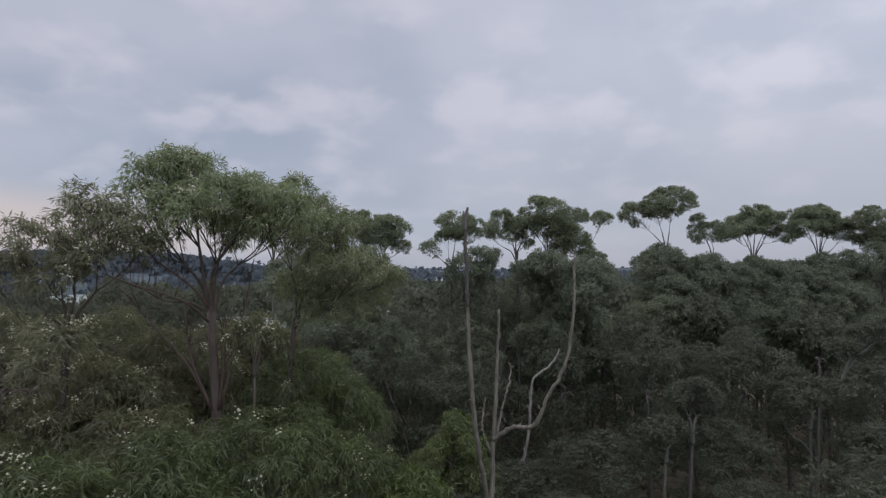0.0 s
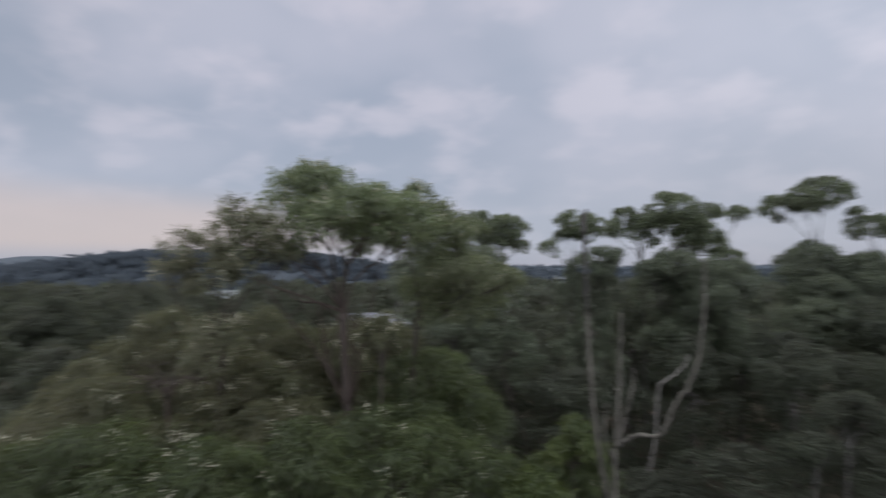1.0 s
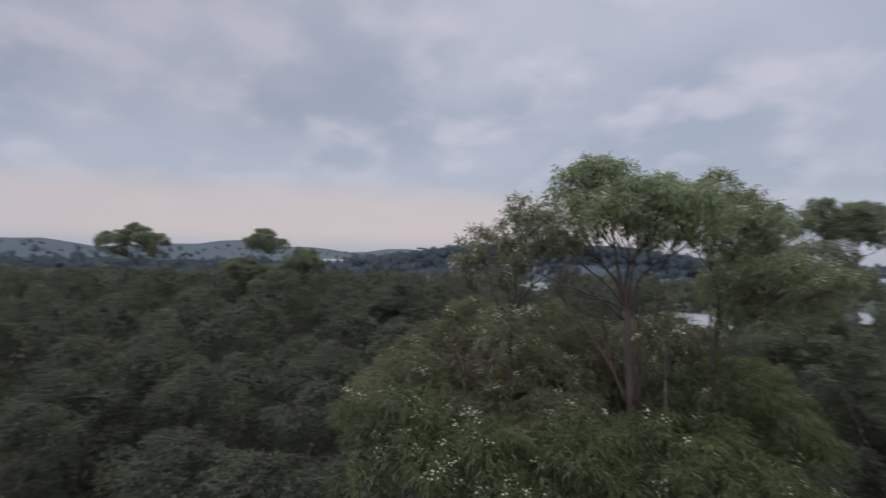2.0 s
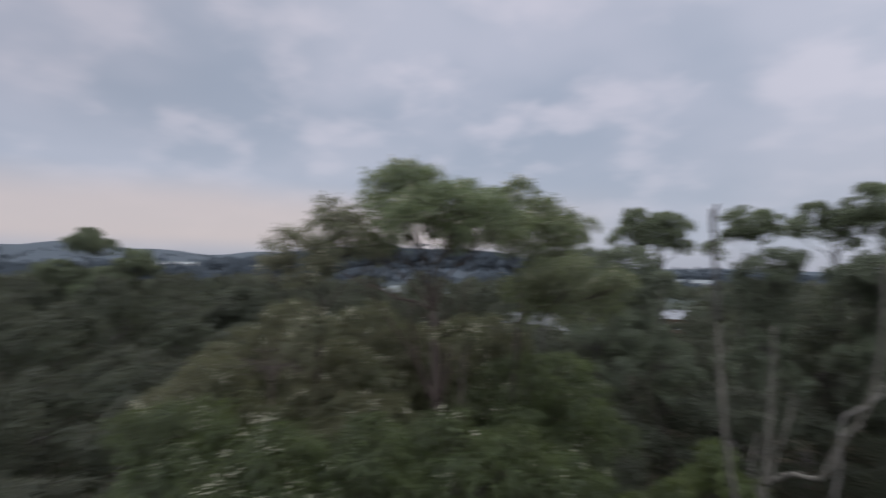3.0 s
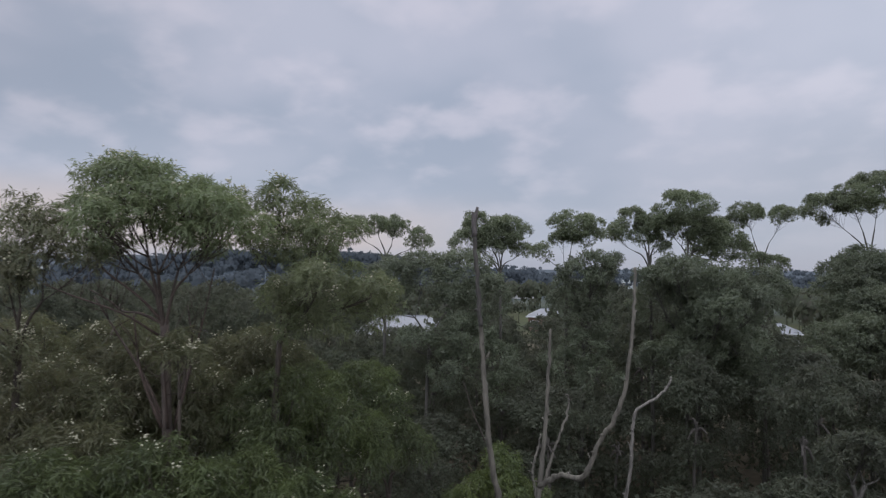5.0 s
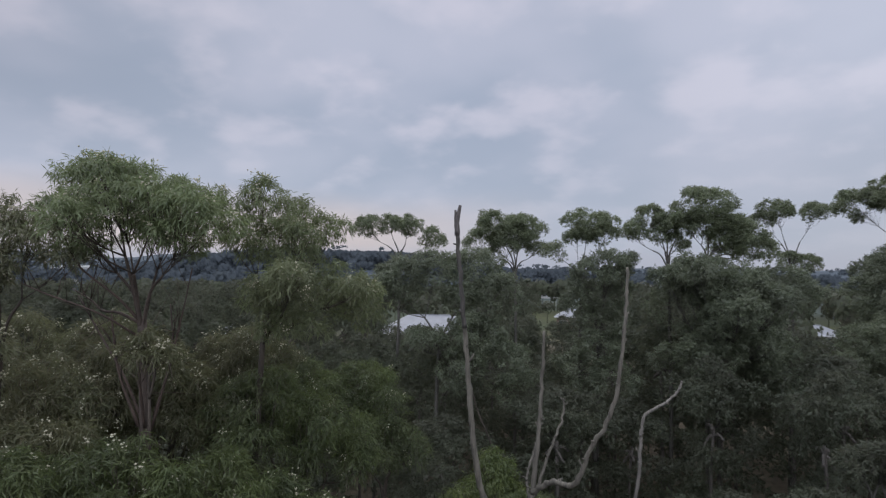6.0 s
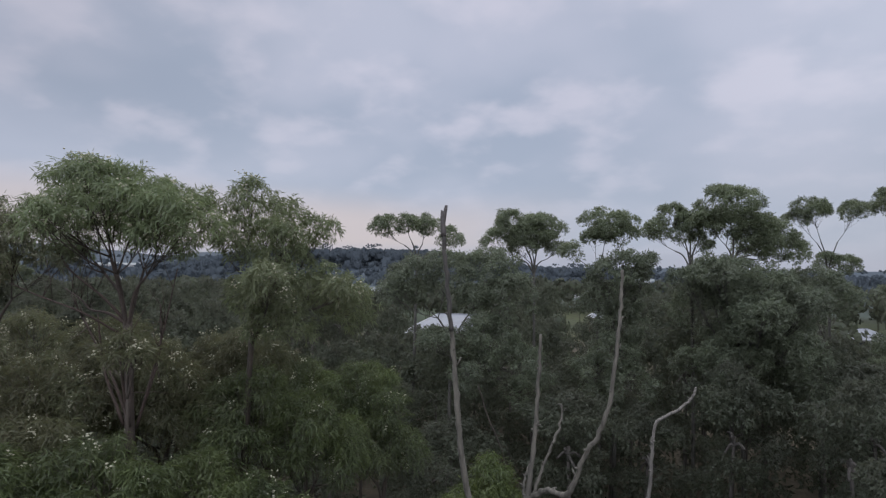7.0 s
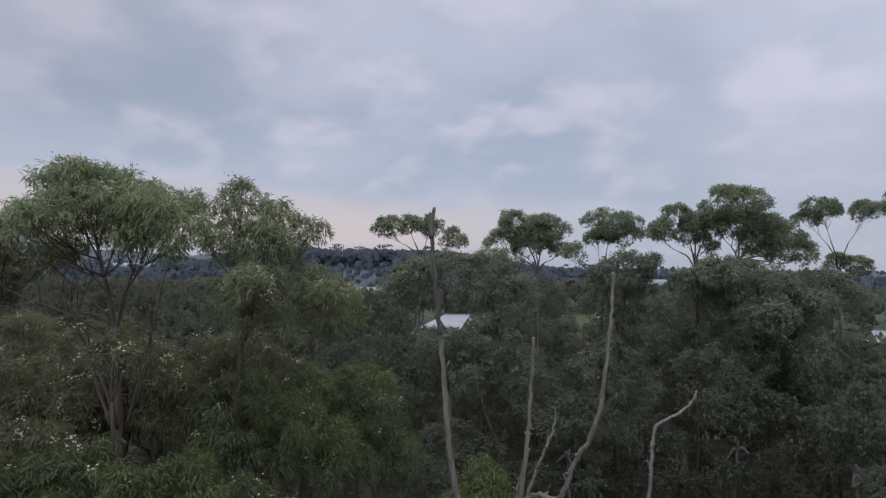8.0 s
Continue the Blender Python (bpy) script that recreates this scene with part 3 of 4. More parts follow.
for i, (x, y, top, r, kind) in enumerate([
        (-3.3, 10.4, 10.4, 1.25, 0), (-4.3, 9.2, 10.4, 1.2, 0), (-5.3, 7.9, 10.4, 1.3, 0), (-6.9, 7.4, 10.7, 1.3, 0), (-3.5, 14.2, 10.95, 1.7, 0),
        (-2.4, 11.6, 9.9, 1.1, 0), (-6.8, 11.4, 11.3, 1.4, 1), (-8.6, 9.4, 11.0, 1.5, 1), (-5.4, 10.6, 10.5, 1.3, 1), (-5.2, 13.6, 11.0, 1.3, 1),
        (-6.4, 14.2, 11.3, 1.5, 1), (-8.4, 13.2, 11.2, 1.6, 1), (-10.4, 11.2, 11.0, 1.6, 1), (-3.9, 19.4, 10.3, 1.7, 0), (-2.6, 18.6, 8.9, 1.2, 0),
        (-5.9, 13.0, 11.7, 1.2, 1), (-7.6, 13.6, 12.0, 1.4, 1), (-5.6, 15.6, 11.6, 1.3, 1), (-9.6, 12.8, 12.1, 1.5, 1), (-2.5, 15.0, 9.9, 1.2, 0),
        (-5.0, 18.0, 10.5, 1.3, 0), (0.6, 18.8, 7.5, 1.1, 0), (1.4, 19.3, 6.9, 1.1, 0), (-0.3, 19.0, 6.9, 1.2, 0), (0.75, 18.3, 8.25, 0.95, 2), (-0.4, 12.4, 8.6, 0.8, 2), (-1.9, 12.6, 9.3, 0.9, 0), (-4.5, 15.2, 11.75, 0.9, 1), (-3.35, 10.95, 12.1, 0.45, 1)]):
    rng = np.random.default_rng(100 + i)
    mat, lab, bl = ((LEAF_LUSH, "rounded leafy tree dotted with cream blossom", 10), (LEAF_OLIVE, "dull olive tree with small pale blossom", 24), (LEAF_YELLOW, "young tree with fresh yellow-green leaves", 0))[kind]
    tree("canopy_tree", (x, y), (x, y, top - r * 2.0), dome(rng, x, y, top, r, 5), (0.175, 0.021), mat, BARK_BROWN, 0.045 if r < 0.6 else 0.09, lab, density=0.31, droop=0.85, lift=0.6, puff=0.33, blossom=bl * (3 if i == 2 else 1), seed=200 + i, limb_r=0.4)

# ---- leafless shrub between the olive trees ----
def bare_shrub(x, y, z, reach, seed):
    rng = np.random.default_rng(seed)
    root = tagged(new("bare_shrub"), "leafless brown shrub with tangled thin twigs", "shrub")
    root.location = (x, y, 0)
    v, q, t = tube(spline([(0, 0, -0.2), (0.1, 0.1, z * 0.4), (0, 0, z)], 5), 0.05, 0.03, 6, 0.1, rng)
    part("trunk", mesh_of("trunk", v, [q, t], BARK_RED, True), root)
    for i in range(9):
        a = 2 * math.pi * (i + rng.uniform(-0.3, 0.3)) / 9
        g = reach * rng.uniform(0.6, 1.0)
        path = spline([(0, 0, z - 0.3 * rng.uniform(0, 1)), (0.45 * g * math.cos(a), 0.45 * g * math.sin(a), z + 0.2), (g * math.cos(a), g * math.sin(a), z + rng.uniform(-0.05, 0.5))], 6)
        v, q, t = tube(path, 0.018, 0.006, 5, 0.1, rng)
        limb = part("branch", mesh_of("branch", v, [q, t], BARK_TWIG, True), root)
        tw = []
        for k in range(14):
            b = path[int(rng.uniform(0.25, 1.0) * (len(path) - 1))]
            e = b + rng.normal(0, 0.22, 3) * np.array([1, 1, 0.6]) + np.array([0.12 * math.cos(a), 0.12 * math.sin(a), 0.08])
            tw.append(tube(np.array([b, (b + e) / 2 + rng.normal(0, 0.03, 3), e]), 0.006, 0.0025, 3))
        v, qt = joined(tw)
        tagged(part("branchwork", mesh_of("branchwork", v, qt, BARK_TWIG), limb), kind="stuff")


bare_shrub(-7.5, 9.9, 10.7, 1.0, 601)

# ---- tall gums of the skyline ----
TALL = (0.12, 0.046)
SKYLINE = "tall gums on the skyline"


def tall_gum(base, fork, lobes, seed, density=0.66, bark=BARK_DULL, mat=None, girth=0.12, label="tall slender gum with a flat dark-green crown on bare stems", limb_r=0.28):
    lobes = [(a, b, c, d, min(e * 1.16, d)) for a, b, c, d, e in lobes]
    tree("tall_gum", base, fork, lobes, TALL, mat or LEAF_CROWN, bark, girth, label, density=density, droop=0.35, puff=0.36, seed=seed, group=SKYLINE, limb_r=limb_r, lift=0.35, fine=False, stems=7, inner=0.5, whole=2.0, swell=1.06)


tall_gum((-9.3, 33.2), (-9.2, 33.2, 13.6), [(-10.5, 31.9, 15.6, 0.91, 0.55), (-9.4, 32.4, 15.8, 0.65, 0.39), (-8.9, 33.8, 15.7, 0.93, 0.50), (-7.6, 34.4, 15.0, 0.80, 0.50)], 41)
tall_gum((-3.0, 36.2), (-3.0, 36.1, 13.2), [(-4.1, 35.6, 15.9, 1.25, 0.73), (-2.6, 36.4, 15.5, 1.38, 0.86), (-4.8, 34.7, 14.9, 0.81, 0.58), (-1.9, 36.8, 14.5, 0.59, 0.40), (-3.3, 36.0, 15.2, 1.1, 0.7), (-3.5, 35.5, 14.3, 0.9, 0.6)], 42)
tall_gum((1.3, 32.8), (1.3, 32.7, 12.8), [(1.6, 32.8, 15.5, 1.39, 0.64), (1.1, 32.6, 14.8, 0.70, 0.39), (2.4, 33.2, 15.0, 0.70, 0.42), (0.1, 32.0, 14.1, 0.47, 0.61)], 43)
tall_gum((5.4, 34.6), (5.4, 34.6, 13.6), [(4.5, 34.7, 15.9, 0.91, 0.51), (3.7, 34.4, 15.3, 0.71, 0.45), (5.3, 35.1, 15.6, 0.74, 0.51), (5.8, 34.4, 15.4, 0.75, 0.5), (4.9, 34.6, 15.0, 0.5, 0.35), (5.9, 34.6, 14.7, 0.5, 0.4)], 44)
tall_gum((7.2, 34.5), (7.2, 34.4, 13.8), [(7.1, 34.3, 16.5, 1.61, 0.75), (8.2, 34.9, 15.6, 0.94, 0.70), (6.3, 34.0, 15.7, 0.80, 0.54), (9.0, 35.3, 14.7, 1.13, 0.80), (8.5, 35.0, 15.3, 0.9, 0.6), (7.9, 34.7, 14.6, 0.7, 0.5), (7.0, 34.3, 15.5, 0.8, 0.5), (9.9, 35.8, 14.2, 0.7, 0.5)], 45)
tall_gum((13.2, 47.0), (13.2, 47.0, 13.6), [(12.3, 46.7, 17.25, 1.15, 0.66), (14.7, 47.6, 17.25, 0.98, 0.55), (11.5, 46.4, 16.7, 0.8, 0.45), (13.1, 47.1, 14.0, 0.8, 0.5), (14.2, 47.3, 13.8, 0.8, 0.5)], 46)
tall_gum((17.6, 41.3), (17.6, 41.2, 14.0), [(18.2, 41.5, 17.9, 1.78, 1.02), (15.7, 41.6, 17.0, 1.44, 0.81), (16.6, 40.5, 17.4, 1.24, 0.75)], 47)
tall_gum((21.2, 41.5), (21.2, 41.5, 13.6), [(21.4, 41.5, 15.6, 1.78, 0.76), (20.3, 41.5, 16.6, 0.51, 0.38)], 48)
tall_gum((25.2, 43.0), (25.2, 43.0, 13.4), [(25.6, 43.4, 17.0, 1.96, 0.80), (23.0, 42.0, 15.8, 1.0, 0.5), (27.6, 42.6, 15.6, 1.1, 0.5), (24.4, 42.4, 16.0, 1.3, 0.5), (26.2, 42.6, 16.1, 1.2, 0.5)], 49)
tall_gum((30.4, 43.0), (30.4, 43.0, 13.4), [(30.2, 43.2, 17.1, 2.0, 0.67), (28.8, 42.3, 16.0, 1.6, 0.57), (31.0, 42.5, 16.1, 1.5, 0.5), (32.7, 43.2, 15.8, 1.78, 0.62)], 50)
tall_gum((33.8, 41.2), (33.8, 41.2, 13.4), [(33.3, 41.2, 16.4, 1.78, 0.93), (34.6, 41.2, 15.2, 2.12, 0.85)], 51)
tall_gum((-51.5, 18.2), (-51.8, 18.2, 12.4), [(-51.8, 18.1, 14.8, 1.91, 0.82), (-53.5, 17.0, 14.0, 1.82, 0.91), (-50.3, 19.2, 13.9, 1.27, 0.91)], 52)
tall_gum((-45.0, 26.3), (-45.0, 26.0, 11.8), [(-45.2, 26.5, 14.3, 2.0, 1.1), (-44.8, 24.4, 11.8, 2.0, 1.1), (-44.0, 27.5, 11.5, 1.8, 1.0)], 53)
tall_gum((-40.5, 27.0), (-40.5, 27.0, 10.0), [(-40.2, 27.6, 12.8, 2.0, 1.0), (-41.2, 25.7, 11.2, 2.0, 1.2)], 54)

# ---- dense trees below the skyline ----
DENSE = "dense dark trees below the skyline"


def dense_gum(base, fork, lobes, seed, mat=LEAF_WOOD):
    lobes = [(x, y, z - 0.3 * rz, rx, rz * 1.3) for x, y, z, rx, rz in lobes]
    tree("dense_gum", base, fork, lobes, (0.125, 0.052), mat, BARK_DULL, 0.14, "dense dark-green gum filling the wood", density=0.46, droop=0.6, puff=0.4, crest=0.2, seed=seed, group=DENSE, lift=0.6, fine=False, whole=1.8)


dense_gum((-5.0, 29.2), (-5.0, 29.0, 9.5), [(-6.9, 28.2, 12.9, 1.37, 0.90), (-5.4, 28.9, 13.2, 1.50, 0.96), (-3.8, 30.8, 13.4, 1.76, 0.99), (-2.6, 30.3, 12.2, 1.50, 1.09), (-7.1, 27.1, 12.2, 0.95, 0.6), (-3.9, 29.6, 11.9, 1.23, 0.68), (-5.2, 27.6, 9.9, 1.2, 0.7), (-2.9, 28.6, 10.4, 1.3, 0.9), (-1.6, 29.0, 9.2, 1.2, 0.8), (-1.2, 29.5, 7.9, 1.2, 0.8), (-3.6, 28.2, 8.8, 1.3, 0.9), (-3.6, 29.2, 10.7, 0.85, 0.55)], 61, LEAF_DENSE)
dense_gum((2.1, 32.8), (2.1, 32.8, 9.8), [(2.6, 30.8, 13.5, 1.15, 0.65), (1.9, 31.0, 13.0, 1.0, 0.8), (3.6, 31.8, 13.55, 0.7, 0.55), (3.1, 32.4, 12.8, 0.8, 0.9), (2.0, 32.5, 11.9, 1.64, 0.82), (2.2, 32.4, 10.9, 1.4, 0.8), (2.2, 31.8, 9.6, 1.3, 0.8), (1.2, 31.6, 8.5, 1.2, 0.8), (2.9, 31.6, 8.2, 1.2, 0.8)], 62, LEAF_DENSE)
dense_gum((7.6, 33.6), (7.6, 33.5, 8.5), [(6.5, 31.4, 13.2, 1.9, 0.85), (8.5, 31.0, 12.55, 2.0, 1.05), (9.8, 31.3, 11.95, 1.2, 0.75), (7.6, 33.6, 13.0, 1.9, 0.9), (6.0, 33.4, 11.9, 1.58, 1.26), (8.2, 33.4, 10.8, 2.78, 1.52), (6.6, 31.5, 9.2, 1.94, 1.33)], 63, LEAF_DENSE)
dense_gum((11.0, 35.8), (11.0, 35.8, 8.0), [(11.4, 37.1, 12.3, 1.5, 0.8), (10.8, 36.4, 12.7, 1.5, 0.9), (10.2, 34.5, 8.6, 2.3, 1.2), (13.8, 36.6, 8.9, 1.0, 0.6), (12.5, 35.5, 8.2, 1.8, 1.1), (9.6, 35.4, 11.0, 1.3, 0.8)], 64, LEAF_DENSE)
dense_gum((18.2, 39.6), (18.2, 39.6, 8.5), [(17.2, 40.7, 13.8, 2.2, 1.1), (15.9, 39.6, 12.2, 2.0, 1.4), (20.6, 40.6, 13.2, 1.8, 0.9), (19.8, 39.4, 12.5, 3.0, 1.5), (16.9, 37.8, 10.7, 3.2, 2.0)], 65, LEAF_DENSE)
dense_gum((23.4, 38.6), (23.4, 38.6, 8.0), [(24.0, 40.8, 13.0, 2.0, 1.0), (26.6, 40.4, 12.6, 1.9, 1.0), (24.4, 39.6, 12.2, 2.7, 1.4), (24.2, 37.6, 10.4, 3.2, 1.9), (21.1, 37.7, 10.0, 2.9, 1.8)], 66, LEAF_DENSE)
dense_gum((29.2, 38.6), (29.2, 38.6, 8.0), [(29.2, 40.8, 13.1, 2.2, 1.1), (31.9, 39.6, 13.4, 2.6, 1.5), (28.8, 39.8, 12.2, 3.0, 1.6), (27.6, 36.6, 9.8, 3.4, 2.3)], 67, LEAF_DENSE)
dense_gum((-26.0, 24.6), (-26.0, 24.6, 7.0), [(-26.0, 25.4, 10.6, 2.18, 1.09), (-26.1, 24.1, 9.4, 2.48, 1.42)], 68)


# ---- the wood: repeated trees ----
def wood_tree(seed, r, n, leaf, density, label):
    rng = np.random.default_rng(seed)
    lobes = dome(rng, 0, 0, 8.0, r, n)
    # leafy side branches almost down to the ground
    for i in range(n + 2):
        a = 2.4 * i + rng.uniform(-0.4, 0.4)
        d = r * rng.uniform(0.45, 0.95)
        k = r * rng.uniform(0.42, 0.62)
        lobes.append((d * math.cos(a), d * math.sin(a), 8.0 - 1.75 * r - (5.6 - 1.75 * r) * (i + 0.5) / (n + 2), k, k * 0.75))
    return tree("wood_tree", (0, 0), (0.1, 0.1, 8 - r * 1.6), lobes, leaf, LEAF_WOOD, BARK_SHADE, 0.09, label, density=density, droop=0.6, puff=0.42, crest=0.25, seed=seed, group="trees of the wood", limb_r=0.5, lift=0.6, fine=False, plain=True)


EDGE = [(10.8, 23.1), (9.3, 22.2), (16.4, 23.9)]


def edge_tree(base, fork, lobes, seed, girth=0.1, second=()):
    """A small tree at the edge of the wood with a bare pale trunk, forked low under its crown."""
    root = tree("edge_tree", base, fork, lobes, (0.15, 0.06), LEAF_WOOD, BARK_DULL, girth, "small forked tree with a bare pale trunk", density=0.5, droop=0.5, puff=0.3, seed=seed, fine=False, limb_r=0.62, lift=0.6)
    rng = np.random.default_rng(seed)
    o = np.array([base[0], base[1], 0.0])
    for pts, r in second:
        v, q, t = tube(spline([np.array(p) - o for p in pts], 5), r, r * 0.5, 7, 0.08, rng)
        part("stem", mesh_of("stem", v, [q, t], BARK_DULL, True), root)


edge_tree((10.7, 23.2), (10.79, 23.07, 6.0), [(10.4, 23.0, 7.6, 0.7, 0.45), (11.5, 23.1, 7.5, 0.75, 0.5), (11.0, 22.8, 8.0, 0.8, 0.5), (10.9, 23.6, 7.7, 0.8, 0.5)], 501)
edge_tree((9.2, 22.2), (9.3, 22.15, 5.6), [(9.2, 22.1, 6.6, 0.8, 0.5), (8.6, 22.3, 6.2, 0.7, 0.45), (9.9, 22.4, 6.4, 0.6, 0.45)], 502)
edge_tree((16.3, 23.9), (16.3, 23.9, 6.3), [(15.8, 23.7, 7.4, 0.8, 0.5), (16.6, 23.8, 7.7, 0.9, 0.55), (17.3, 24.0, 7.2, 0.7, 0.5), (16.2, 24.5, 7.5, 0.8, 0.5)], 503, second=[([(16.45, 23.9, 2.0), (16.6, 23.9, 4.5), (16.66, 23.9, 6.5), (16.7, 23.9, 7.2)], 0.07), ([(16.3, 23.9, 5.0), (15.9, 23.85, 5.5), (15.5, 23.8, 5.75), (15.2, 23.8, 6.1)], 0.05)])
edge_tree((18.6, 25.9), (19.2, 25.8, 8.0), [(21.2, 25.7, 10.1, 0.9, 0.5), (20.3, 25.8, 9.9, 0.8, 0.5), (19.3, 25.9, 9.2, 0.8, 0.5)], 504, second=[([(19.1, 25.8, 7.6), (19.7, 25.8, 8.6), (20.5, 25.75, 9.3), (21.0, 25.7, 9.7)], 0.055)])


def make_wood():
    rng = np.random.default_rng(77)
    near, far = (0.14, 0.056), (0.2, 0.085)
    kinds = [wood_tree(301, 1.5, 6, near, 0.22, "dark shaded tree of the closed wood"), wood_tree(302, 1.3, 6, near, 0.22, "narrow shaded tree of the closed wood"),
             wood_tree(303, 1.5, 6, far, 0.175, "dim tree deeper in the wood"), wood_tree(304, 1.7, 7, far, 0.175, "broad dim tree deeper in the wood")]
    spots = []
    tries = 0
    while len(spots) < 205 and tries < 25000:
        tries += 1
        az = rng.uniform(-48, 95)
        r = rng.uniform(15, 62) if az > 33 else rng.uniform(18, 56)
        x, y = -r * math.sin(radians(az)), r * math.cos(radians(az))
        if az > 20 and r < 17 or (-12 < x < -0.5 and y < 21):
            continue
        if any((x - a) ** 2 + (y - b) ** 2 < (2.45 + 0.026 * r) ** 2 for a, b, _, _ in spots):
            continue
        # clear ground before the small forked trees at the wood's edge
        if any(11 < r < math.hypot(a, b) + 1.5 and abs(x * b - y * a) / math.hypot(a, b) < 1.7 for a, b in EDGE):
            continue
        top = min(3.2 + 0.19 * r, 11.6) + rng.uniform(-2.4, 1.2) if az < 33 else min(12.0, 4.5 + 0.17 * r + rng.uniform(-0.8, 0.8))
        if -0.8 < x < 7 and y < 25.5:
            top = min(top, rng.uniform(4.2, 5.6))
        for hx, hy in ((-29, 86), (-11.5, 125), (29.3, 114)):
            for ex, ey in ((3.5, 2.5), (6.3, 4.5)):
                k = ((x - ex) * (hx - ex) + (y - ey) * (hy - ey)) / ((hx - ex) ** 2 + (hy - ey) ** 2)
                if math.hypot(ex + k * (hx - ex) - x, ey + k * (hy - ey) - y) < (1.9 if hx > 0 else 2.6):
                    top = min(top, 12.3 - 7.6 * k)
        spots.append((x, y, top, r))
    low = 0
    while low < 30:
        x, y = rng.uniform(-16, 20), rng.uniform(-14, 15)
        if x < -0.5 and y > 5.5 or any((x - a) ** 2 + (y - b) ** 2 < 2.4 ** 2 for a, b, _, _ in spots):
            continue
        low += 1
        spots.append((x, y, rng.uniform(4.6, 6.4), 40))
    for k in kinds:
        k.matrix_basis = Matrix.Identity(4)
    for x, y, top, r in spots:
        k = int(rng.integers(0, 2)) + (0 if math.hypot(x - 4, y - 3) < 31 and r != 40 else 2)
        w = rng.uniform(1.0, 1.35)
        m = pose(x, y, 0, 0, 0, rng.uniform(0, 360)) @ Matrix.Diagonal((w, w, top / 8.0, 1))
        copy_thing(kinds[k], m)
    # the models themselves stand at the back of the wood
    for i, k in enumerate(kinds):
        k.matrix_basis = pose(-14 + 9 * i, 49, 0)


make_wood()


# ---- houses ----
WALL_RENDER = plain_material("pale_render", (0.30, 0.29, 0.27), (0.38, 0.37, 0.34), 1.5, 0.85)
WALL_BRICK = plain_material("brown_brick", (0.16, 0.10, 0.075), (0.22, 0.14, 0.11), 6, 0.9)
ROOF_WHITE = plain_material("weathered_zinc_roof", (0.14, 0.145, 0.15), (0.19, 0.195, 0.205), 0.8, 0.55)
ROOF_GREY = plain_material("grey_green_roof", (0.10, 0.115, 0.115), (0.14, 0.16, 0.155), 0.8, 0.6)
GLASS = plain_material("dark_window_glass", (0.03, 0.035, 0.04), (0.05, 0.055, 0.06), 0.5, 0.1)
TRIM_WHITE = plain_material("white_trim", (0.45, 0.45, 0.44), (0.52, 0.52, 0.51), 2, 0.6)


def box(x0, x1, y0, y1, z0, z1):
    bm = bmesh.new()
    bmesh.ops.create_cube(bm, size=1, matrix=Matrix.Translation(((x0 + x1) / 2, (y0 + y1) / 2, (z0 + z1) / 2)) @ Matrix.Diagonal((x1 - x0, y1 - y0, z1 - z0, 1)))
    return bm


def house(x, y, turn, w, d, wall, ridge, roof_mat, wall_mat, label, hip=1.0):
    """A detached house: walls, hipped or gabled roof with eaves, gutters, ribs, windows and a door."""
    root = tagged(new("house"), label, "house")
    root.matrix_world = pose(x, y, hill(x, y), 0, 0, turn)
    part_bm("wall", box(-w / 2, w / 2, -d / 2, d / 2, -0.5, wall), wall_mat, root)
    bm = bmesh.new()
    ov = 0.5
    W, D = w / 2 + ov, d / 2 + ov
    h = hip * (d / 2)
    lo = [bm.verts.new(p) for p in ((-W, -D, wall), (W, -D, wall), (W, D, wall), (-W, D, wall))]
    up = [bm.verts.new(p) for p in ((-W, -D, wall + 0.12), (W, -D, wall + 0.12), (W, D, wall + 0.12), (-W, D, wall + 0.12))]
    r0, r1 = bm.verts.new((-W + h, 0, ridge)), bm.verts.new((W - h, 0, ridge))
    bm.faces.new(lo[::-1])
    for i in range(4):
        bm.faces.new((lo[i], lo[(i + 1) % 4], up[(i + 1) % 4], up[i]))
    bm.faces.new((up[0], up[1], r1, r0)), bm.faces.new((up[2], up[3], r0, r1)), bm.faces.new((up[1], up[2], r1)), bm.faces.new((up[3], up[0], r0))
    roof = part_bm("roof", bm, roof_mat, root)
    part_bm("ridge_cap", box(-W + h, W - h, -0.12, 0.12, ridge - 0.03, ridge + 0.07), roof_mat, roof)
    for s in (-1, 1):
        part_bm("gutter", box(-W, W, s * D - 0.07, s * D + 0.07, wall - 0.02, wall + 0.14), TRIM_WHITE, roof)
        for k in range(3):
            cx = -w / 2 + w * (k + 0.5) / 3
            win = part_bm("window", box(cx - 0.8, cx + 0.8, s * d / 2 - 0.03, s * d / 2 + 0.03, 0.9, 2.1), GLASS, root)
            part_bm("window_frame", box(cx - 0.9, cx + 0.9, s * d / 2 - 0.02, s * d / 2 + 0.02, 0.8, 2.2), TRIM_WHITE, win)
    part_bm("door", box(w / 2 - 0.02, w / 2 + 0.04, -0.45, 0.45, 0, 2.05), TRIM_WHITE, root)
    return root


house(-29, 86, 20, 15, 9, 3.2, 5.8, ROOF_WHITE, WALL_RENDER, "low house with a pale metal hip roof among trees")
house(-11.5, 125, 5, 8, 6, 2.9, 4.6, ROOF_WHITE, WALL_BRICK, "brown brick house with a white metal roof")
house(29.3, 114, -10, 6.5, 6, 2.4, 3.9, ROOF_WHITE, WALL_RENDER, "pale rendered house with a white metal roof")
house(-99, 163, 35, 26, 13, 3.4, 6.6, ROOF_GREY, WALL_RENDER, "long house with a grey-green hip roof")
house(-66, 76, 50, 10, 7, 2.8, 4.6, ROOF_WHITE, WALL_RENDER, "small pale house half hidden by trees")
house(-2, 184, 0, 12, 9, 3.0, 5.0, ROOF_GREY, WALL_RENDER, "distant house with a dull grey roof")
